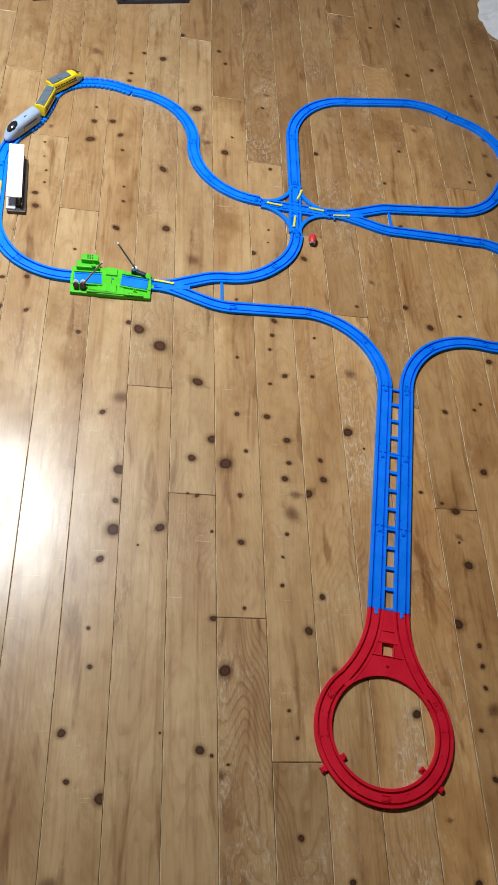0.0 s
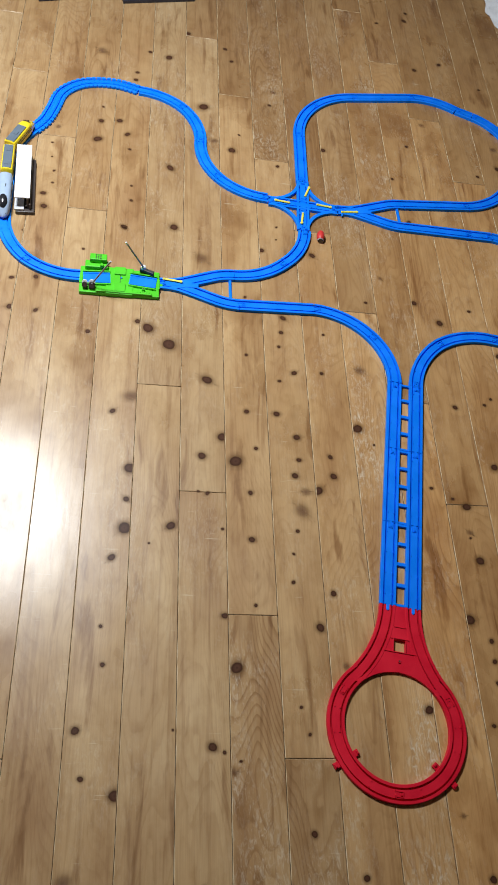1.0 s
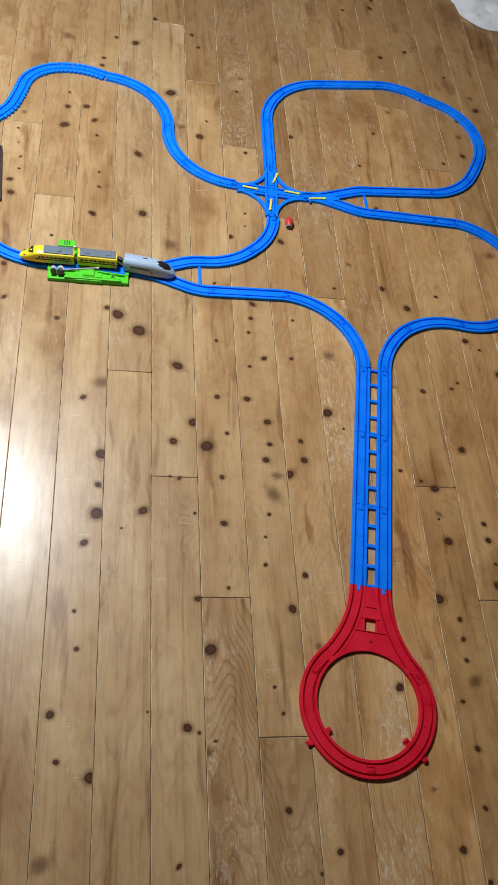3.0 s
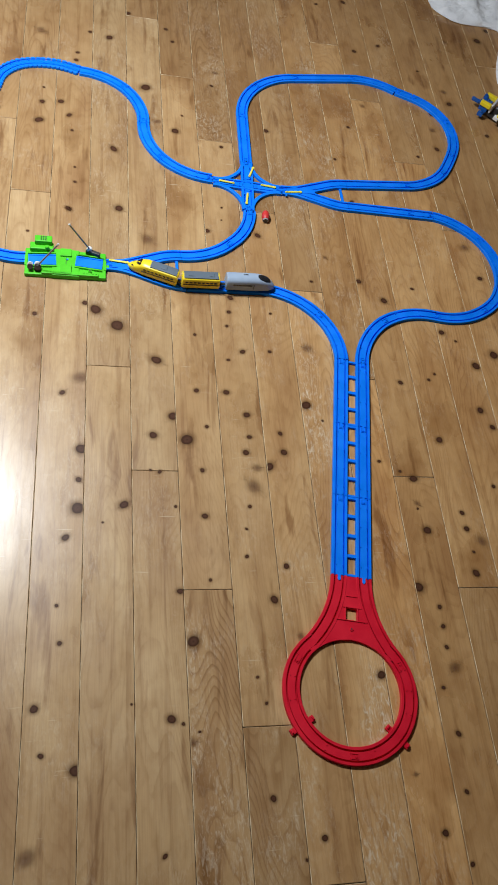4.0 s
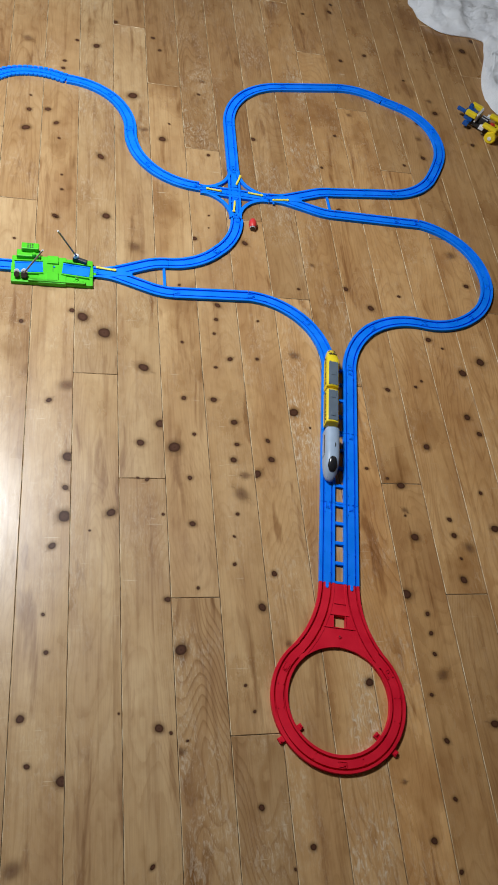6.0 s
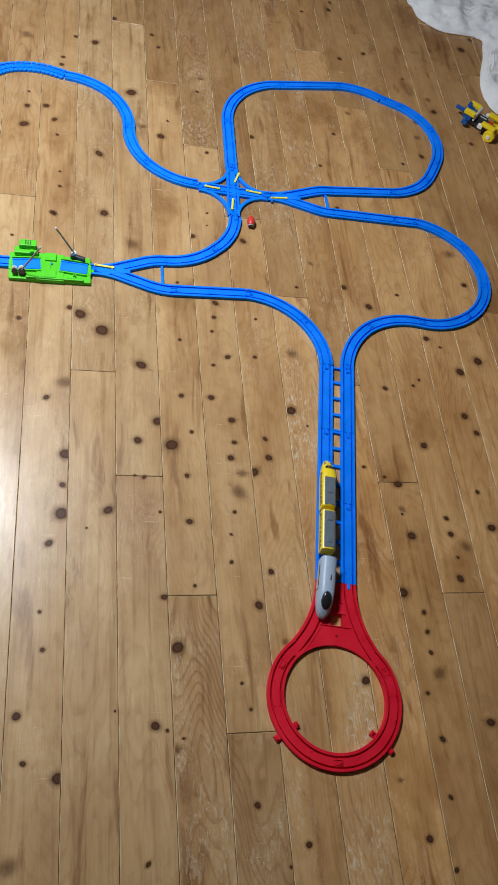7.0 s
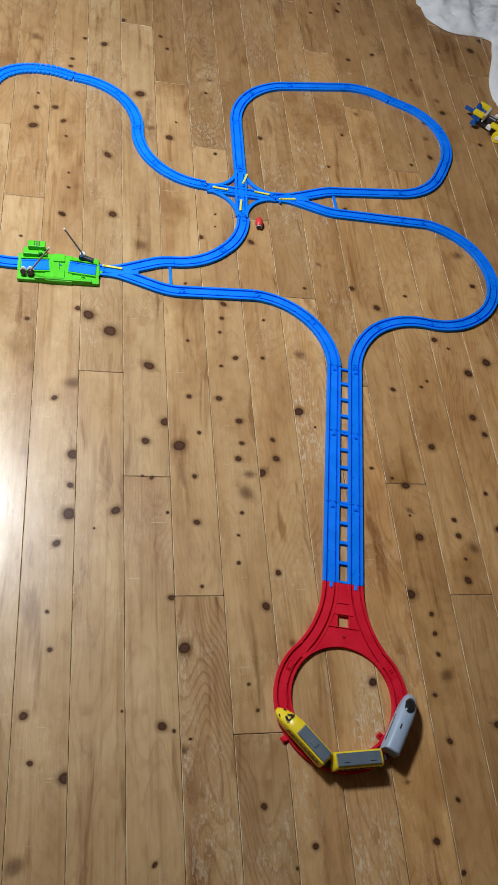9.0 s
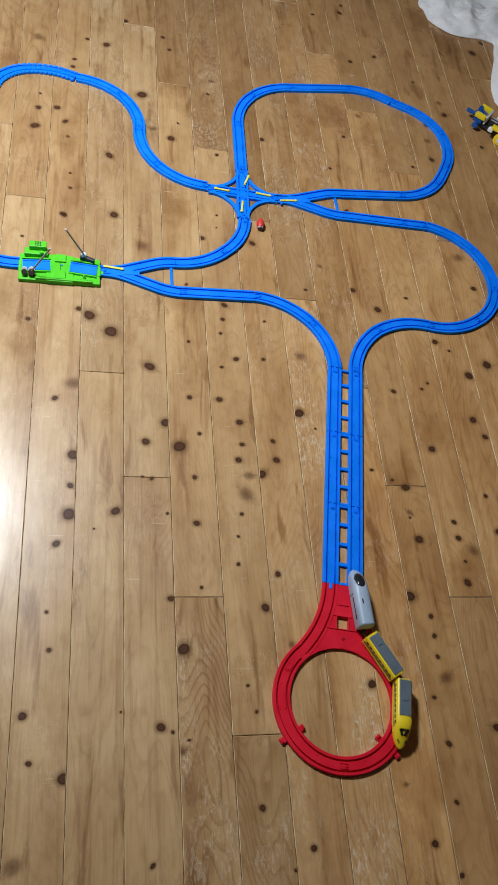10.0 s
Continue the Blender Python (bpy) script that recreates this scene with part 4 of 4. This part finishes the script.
def storage_box(a, b, w):
    turn = math.degrees(math.atan2(b[1] - a[1], b[0] - a[0]))
    ob = thing("storage_box", pose(*a, 0, 0, 0, turn), "dark navy storage box standing on the floor", "box", "storage boxes")
    part("shell", box((w, 0.24, 0.14), (w / 2, 0.122, 0.070), 0.004), NAVY, ob)
    part("foot_rim", box((w + 0.006, 0.25, 0.012), (w / 2, 0.122, 0.006), 0.002), NAVY, ob)
    part("lid", box((w + 0.008, 0.252, 0.014), (w / 2, 0.122, 0.147), 0.004), NAVY, ob)
    for x in (0.02, w - 0.02):
        part("corner_rib", box((0.012, 0.006, 0.12), (x, 0.001, 0.074), 0.002), NAVY, ob)


storage_box((-0.361, 2.821), (-0.130, 2.907), 0.246)
storage_box((-0.074, 2.880), (0.174, 2.956), 0.259)

# ---------------------------------------------------------------- wooden floor
FLOOR = tagged(new("floor", mesh_of("floor", box((room["x1"] - room["x0"], room["y1"] - room["y0"], 0.05), ((room["x0"] + room["x1"]) / 2, (room["y0"] + room["y1"]) / 2, -0.029)), GAP)),
               "worn knotty pine plank floor with dark seams", "floor", kind="structure")
# boards laid with an even stagger from row to row
BOARD_L, STAGGER = 1.803, 0.3005
BOARDS = {}


def plank_mesh(w, l):
    bm = box((w, l, 0.0035), (0, 0, 0), 0.0011, segs=1)
    bm.normal_update()
    for f in bm.faces:
        f.material_index = 1 if 0.3 < f.normal.z < 0.9 else 0
    return mesh_of("plank", bm, (WOOD, EDGE))


# boards that stand out: row and a place along it, then tone, wear and figure; the tones also carry painted light, far
# and near boards darkened, mid-right ones lightened
BOARD_LOOKS = {(-3, 1.0): (0.54, 0.1, 0.3), (-3, 2.6): (0.44, 0.2, 0.5), (-2, 1.0): (0.54, 0.2, 0.3), (-2, 2.5): (0.46, 0.15, 0.4), (-1, 1.0): (0.53, 0.15, 0.3), (-1, 2.5): (0.42, 0.2, 0.5),
               (0, 1.0): (0.55, 0.2, 0.2), (0, 2.0): (0.46, 0.2, 0.3), (1, 1.0): (0.54, 0.15, 0.3), (1, 2.0): (0.45, 0.3, 0.4), (2, 1.5): (0.52, 0.2, 0.2), (2, 0.5): (0.56, 0.15, 0.3), (2, 3.0): (0.38, 0.1, 0.3),
               (3, 1.5): (0.54, 0.1, 0.2), (3, 0.3): (0.49, 0.55, 0.75), (3, 2.6): (0.34, 0.2, 0.4), (4, 1.0): (0.56, 0.15, 0.2), (4, 0.1): (0.44, 0.4, 0.6), (4, 2.3): (0.34, 0.4, 0.7),
               (5, 1.0): (0.58, 0.3, 0.3), (5, 2.5): (0.34, 0.2, 0.4), (6, 1.0): (0.68, 0.8, 0.5), (6, 2.0): (0.42, 0.4, 0.4), (7, 0.8): (0.74, 0.35, 0.6), (7, 2.0): (0.45, 0.5, 0.4), (7, 3.2): (0.34, 0.1, 0.3),
               (8, 1.5): (0.54, 0.15, 0.4), (8, 0.5): (0.56, 0.1, 0.4), (8, 3.0): (0.44, 0.2, 0.4), (9, 1.5): (0.60, 0.2, 0.5), (9, 0.3): (0.48, 0.1, 0.4), (9, 2.8): (0.40, 0.2, 0.3), (10, 1.0): (0.64, 0.2, 0.5), (10, 2.8): (0.44, 0.2, 0.4),
               (11, 1.0): (0.66, 0.2, 0.5), (11, 2.5): (0.46, 0.1, 0.3), (12, 1.0): (0.62, 0.1, 0.3), (12, 2.5): (0.48, 0.1, 0.3), (13, 2.5): (0.48, 0.1, 0.3)}


def planks():
    rnd = random.Random(4)
    row = -15
    while True:
        x0, x1 = SEAM0 + row * PLANK_W + 0.0005, SEAM0 + (row + 1) * PLANK_W - 0.0005
        if x0 > room["x1"]:
            break
        x0, x1 = max(x0, room["x0"]), min(x1, room["x1"])
        if x1 - x0 > 0.01:
            first = 1.2365 - STAGGER * (row - 1)
            first += BOARD_L * math.ceil((room["y0"] - first) / BOARD_L)
            ends = [room["y0"]] + [first + BOARD_L * k for k in range(6) if first + BOARD_L * k < room["y1"]] + [room["y1"]]
            for a, b in zip(ends, ends[1:]):
                if b - a < 0.004:
                    continue
                o = new("plank", plank_mesh(x1 - x0, b - a - 0.0012))
                o.parent, o.location = FLOOR, ((x0 + x1) / 2, (a + b) / 2, -0.00175)
                o.rotation_euler.y = radians(rnd.uniform(-0.25, 0.25))
                tint = [v for (r, y), v in BOARD_LOOKS.items() if r == row and a <= y < b]
                # alpha makes the colour warmer from the left rows to the right
                o.color = (*(tint[0] if tint else (rnd.uniform(0.42, 0.52), rnd.uniform(0.05, 0.3), rnd.uniform(0.2, 0.6))), 0.0 if row < 3 and a < 1.5 else 0.3 if row < 5 else 0.5 if row < 7 else 0.85)
                BOARDS.setdefault(row, []).append((a, b, o))
        row += 1


planks()

disc = bmesh.new()
bmesh.ops.create_circle(disc, cap_ends=True, segments=28, radius=2.9)
DISC = {mm.name: mesh_of("knot", disc.copy(), mm) for mm in (KNOT, STAIN)}


def knots(row, *places):
    """Knots of one row of boards: y, place across the board, radius; a minus marks a faint stain."""
    rnd = random.Random(row)
    for y, dx, r in places:
        for a, b, board in BOARDS[row]:
            if a <= y < b:
                w = abs(r) * rnd.uniform(0.95, 1.2)
                m = Matrix.Translation((dx, y - board.location.y, 0.00205)) @ pose(0, 0, 0, 0, 0, rnd.uniform(-55, 55)) @ Matrix.Diagonal((w, abs(r) * rnd.uniform(0.8, 1.1), 1, 1))
                material = KNOT if r > 0 else STAIN
                o = new("knot", DISC[material.name])
                o.parent, o.matrix_basis = board, m
                # a knot at the edge of its board is cut off there
                lim = PLANK_W / 2 - 0.0016
                if abs(dx) + 2.9 * w > lim:
                    bm = disc.copy()
                    side = 1 if dx > 0 else -1
                    bmesh.ops.bisect_plane(bm, geom=bm.verts[:] + bm.edges[:] + bm.faces[:], plane_co=m.inverted() @ Vector((side * lim, m.translation.y, m.translation.z)),
                                           plane_no=(m.to_3x3().transposed() @ Vector((side, 0, 0))).normalized(), clear_outer=True)
                    o.data = mesh_of("knot", bm, material)


knots(-3, (1.453, 0.050, 0.0081), (1.553, 0.043, 0.0060), (1.730, 0.052, 0.0024))
knots(-2, (1.448, 0.005, 0.0059), (1.563, -0.006, 0.0061), (1.832, -0.011, 0.0081), (1.884, -0.018, 0.0074), (1.931, 0.004, 0.0033), (1.982, 0.004, 0.0033), (2.042, -0.007, 0.0025), (2.105, -0.012, 0.0034), (2.181, -0.000, -0.0061))
knots(-1, (1.391, 0.032, 0.0058), (1.681, -0.000, 0.0039), (2.145, 0.010, 0.0112), (2.231, 0.016, 0.0079), (2.300, 0.018, 0.0036), (2.591, -0.003, -0.0113))
knots(0, (0.121, -0.035, -0.0123), (0.268, 0.050, 0.0109), (0.298, -0.017, 0.0049), (0.388, -0.034, 0.0078), (0.520, 0.012, 0.0047), (0.602, 0.003, 0.0036), (0.760, 0.017, 0.0075), (0.834, 0.042, 0.0129), (0.907, 0.043, 0.0066), (0.990, 0.047, 0.0107), (1.149, -0.002, 0.0069), (1.197, 0.042, -0.0155), (1.438, 0.049, 0.0067), (1.779, -0.002, 0.0073), (1.782, -0.006, 0.0064), (1.891, 0.012, 0.0041), (1.953, 0.010, 0.0033), (2.113, -0.002, 0.0043), (2.182, -0.012, 0.0079), (2.242, -0.039, 0.0080), (2.457, 0.003, 0.0055), (2.497, 0.007, 0.0056), (2.617, 0.046, 0.0057))
knots(1, (0.390, 0.049, 0.0023), (0.798, -0.012, 0.0026), (0.844, 0.036, 0.0104), (1.369, 0.022, 0.0164), (1.419, -0.034, 0.0135), (1.799, 0.028, 0.0098), (2.050, 0.013, 0.0104), (2.600, -0.001, 0.0105))
knots(2, (0.107, -0.002, 0.0048), (0.347, 0.043, 0.0035), (0.357, 0.019, 0.0080), (0.632, 0.048, 0.0069), (0.841, 0.046, 0.0033), (0.933, 0.011, 0.0041), (0.937, -0.011, 0.0034), (1.035, -0.002, 0.0097), (1.093, 0.048, 0.0106), (1.263, 0.011, 0.0132), (1.688, -0.003, -0.0145), (2.200, 0.039, -0.0090), (2.361, 0.005, 0.0130), (2.752, -0.049, 0.0079))
knots(3, (0.310, -0.051, -0.0080), (0.330, -0.035, 0.0029), (0.518, -0.039, 0.0134), (0.658, 0.007, 0.0038), (0.817, 0.003, 0.0066), (0.940, 0.004, 0.0055), (1.025, -0.030, 0.0139), (1.065, 0.022, 0.0050), (1.173, 0.001, 0.0058), (1.354, 0.006, 0.0038), (1.556, 0.008, 0.0040), (2.164, -0.016, 0.0090), (2.242, 0.009, 0.0037), (2.625, -0.008, 0.0059), (2.691, -0.029, 0.0059))
knots(4, (0.081, 0.052, 0.0033), (0.195, -0.004, 0.0062), (0.382, 0.000, 0.0030), (0.437, -0.015, 0.0036), (0.610, 0.040, 0.0096), (0.715, -0.015, 0.0039), (0.785, -0.010, 0.0033), (0.844, 0.003, 0.0041), (0.898, 0.018, -0.0138), (0.950, 0.031, -0.0098), (0.993, 0.006, 0.0070), (1.039, 0.018, 0.0057), (1.105, 0.017, 0.0072), (1.172, -0.032, 0.0073), (1.276, -0.019, 0.0045), (1.306, 0.022, 0.0076), (1.390, -0.015, 0.0046), (1.440, -0.006, 0.0055), (1.491, 0.002, 0.0071), (1.741, -0.049, 0.0075), (1.790, -0.003, 0.0025), (1.842, 0.001, 0.0034), (2.113, 0.018, 0.0054), (2.412, 0.005, 0.0048), (2.484, 0.021, -0.0087))
knots(5, (0.117, -0.018, 0.0056), (0.525, -0.019, -0.0057), (0.691, -0.034, 0.0066), (0.954, -0.049, 0.0112), (0.997, -0.007, 0.0078), (1.052, -0.011, 0.0058), (1.311, -0.013, 0.0046), (1.444, 0.002, 0.0040), (1.740, -0.008, 0.0084))
knots(6, (0.434, 0.045, 0.0088), (1.096, -0.003, 0.0030), (1.142, -0.042, 0.0119), (1.330, -0.016, -0.0101), (1.575, 0.027, 0.0041), (2.216, -0.048, 0.0075))
knots(7, (0.109, 0.017, 0.0069), (0.224, -0.025, -0.0047), (0.979, 0.023, 0.0051), (1.674, -0.029, -0.0059))
knots(8, (0.049, -0.048, 0.0051), (0.184, -0.029, 0.0048), (0.301, -0.021, 0.0055), (0.401, -0.035, 0.0044), (0.444, 0.003, -0.0116), (0.492, -0.007, 0.0052), (0.541, -0.005, 0.0053), (0.588, -0.004, 0.0053), (0.637, -0.047, 0.0121), (0.786, 0.006, 0.0091), (0.845, -0.008, 0.0028), (0.859, -0.006, -0.0071), (0.930, -0.003, 0.0095), (0.951, -0.036, 0.0036), (1.231, 0.018, 0.0063), (1.522, 0.020, 0.0083), (1.590, -0.047, 0.0076), (1.924, -0.017, 0.0054), (2.116, -0.046, 0.0047), (2.285, 0.025, 0.0048), (2.986, 0.002, 0.0054))
knots(9, (0.331, -0.008, 0.0095), (0.672, 0.000, 0.0083), (0.728, 0.007, 0.0035), (0.757, 0.036, -0.0113), (0.791, 0.002, 0.0064), (0.835, 0.000, 0.0065), (1.050, -0.016, 0.0083), (1.245, -0.006, 0.0040), (1.266, 0.016, 0.0040), (1.577, 0.009, 0.0051), (2.408, -0.015, -0.0080), (2.720, 0.003, 0.0063), (3.026, 0.005, 0.0077), (3.079, 0.018, 0.0056))
knots(10, (0.810, 0.011, 0.0094), (0.913, -0.003, 0.0052), (1.096, 0.041, 0.0070), (1.150, 0.017, 0.0086), (1.302, 0.041, 0.0098), (1.388, -0.003, 0.0041), (1.417, -0.041, 0.0074), (2.175, 0.037, 0.0048), (2.774, -0.005, 0.0064))
knots(11, (1.345, -0.003, 0.0116), (1.641, 0.025, 0.0079), (1.767, 0.003, -0.0126), (2.225, 0.006, 0.0079), (2.323, 0.010, -0.0090), (2.410, 0.024, 0.0081), (2.653, 0.019, 0.0042))
knots(12, (2.482, -0.002, 0.0093), (2.548, -0.010, -0.0094))
knots(13, (2.329, -0.000, 0.0071), (2.866, -0.055, -0.0100))
knots(14, (2.902, -0.012, 0.0124), (2.979, 0.050, 0.0103))


# ---------------------------------------------------------------- what moves
def train_route():
    p = [(0.144, 2.334), (0.10, 2.364), (0.05, 2.385)] + FLEX[:-1]
    for a, b, s in (((-0.312, 2.146), (-0.364, 1.984), 38), ((-0.364, 1.984), (-0.354, 1.769), 0), ((-0.354, 1.769), (-0.281, 1.622), 45), ((-0.281, 1.622), (-0.129, 1.576), 42), ((-0.129, 1.576), (0.084, 1.573), 0),
                    ((0.084, 1.573), (0.195, 1.551), -24), ((0.195, 1.551), (0.305, 1.520), 16), ((0.305, 1.520), (0.519, 1.528), 0), ((0.519, 1.528), (0.675, 1.449), -45),
                    ((0.675, 1.449), (0.725, 1.294), -45), ((0.725, 1.294), (0.626, 0.667), 0)):
        p += [(x, y) for x, y, h in arc(a, b, s, 16)[:-1]]
    frame_m = pose(*LOOP_M, 0, 0, 0, LOOP_AXIS)
    l = [(x, y) for x, y, h in loop_line(-1)]
    a0 = math.atan2(l[-1][1], l[-1][0] - RC)
    a1 = -a0
    l += [(RC + RR * math.cos(a), RR * math.sin(a)) for a in (a0 + (a1 - a0) * i / 60 for i in range(1, 61))]
    l += [(x, y) for x, y, h in reversed(loop_line(1))][1:]
    p += [tuple((frame_m @ Vector((*q, 0))).xy) for q in l]
    return p + [(0.734, 0.970), (0.783, 1.283)]


ROUTE = train_route()
# seconds, metres of the lead car's nose along the route
TRIP = [(0.0, 0.735), (0.5, 0.878), (1.0, 1.048), (2.0, 1.39), (2.5, 1.528), (4.0, 2.052), (4.5, 2.228), (5.0, 2.384), (5.5, 2.552), (7.0, 3.098), (7.5, 3.265), (8.0, 3.426), (8.5, 3.589), (9.0, 3.74), (9.5, 3.882), (10.0, 4.041)]


def trip(t):
    return float(np.interp(t, [r[0] for r in TRIP], [r[1] for r in TRIP]))


# seconds and lift of the two barrier arms, in degrees, as the train pushes them down and lets them go
LIFTS = ((0.0, 62, 60), (2.0, 62, 60), (2.1, 61, 60), (2.2, 52, 55), (2.3, 34, 46), (2.4, 20, 26), (2.5, 13, 22), (2.7, 11, 12), (3.2, 11, 11), (3.6, 12, 18), (3.8, 26, 38), (4.0, 58, 57), (4.2, 62, 60), (10.0, 62, 60))


def motions():
    for arm, x, y, z, sgn in ARMS:
        walk(arm, [(t, pose(x, y, z, 0, -sgn * (a if sgn > 0 else b), 0)) for t, a, b in LIFTS])
    times = [i / 5 for i in range(51)]
    # front bogie and rear bogie behind the nose, and the body's middle ahead of the rear bogie
    for car, f, r, xf, xr in ((LEAD, 0.0588, 0.1188, 0.0175, -0.0425), (MIDDLE, 0.186, 0.248, 0.031, -0.031), (TAIL, 0.305, 0.371, 0.044, -0.022)):
        rows = []
        for t in times:
            s = trip(t)
            a, b = along(ROUTE, max(s - f, 0)), along(ROUTE, max(s - r, 0))
            h = math.atan2(a[1] - b[1], a[0] - b[0])
            mx, my = (a[0] + b[0]) / 2, (a[1] + b[1]) / 2
            o = (xf + xr) / 2
            # the deck of the green crossing lifts the wheels a little
            up = 0.0075 * max(0.0, min(1.0, (0.118 - abs(mx + 0.023)) / 0.03)) if abs(my - 1.573) < 0.03 else 0.0
            rows.append((t, pose(mx - o * math.cos(h), my - o * math.sin(h), ZR + up, 0, 0, math.degrees(h))))
        walk(car, rows)


motions()
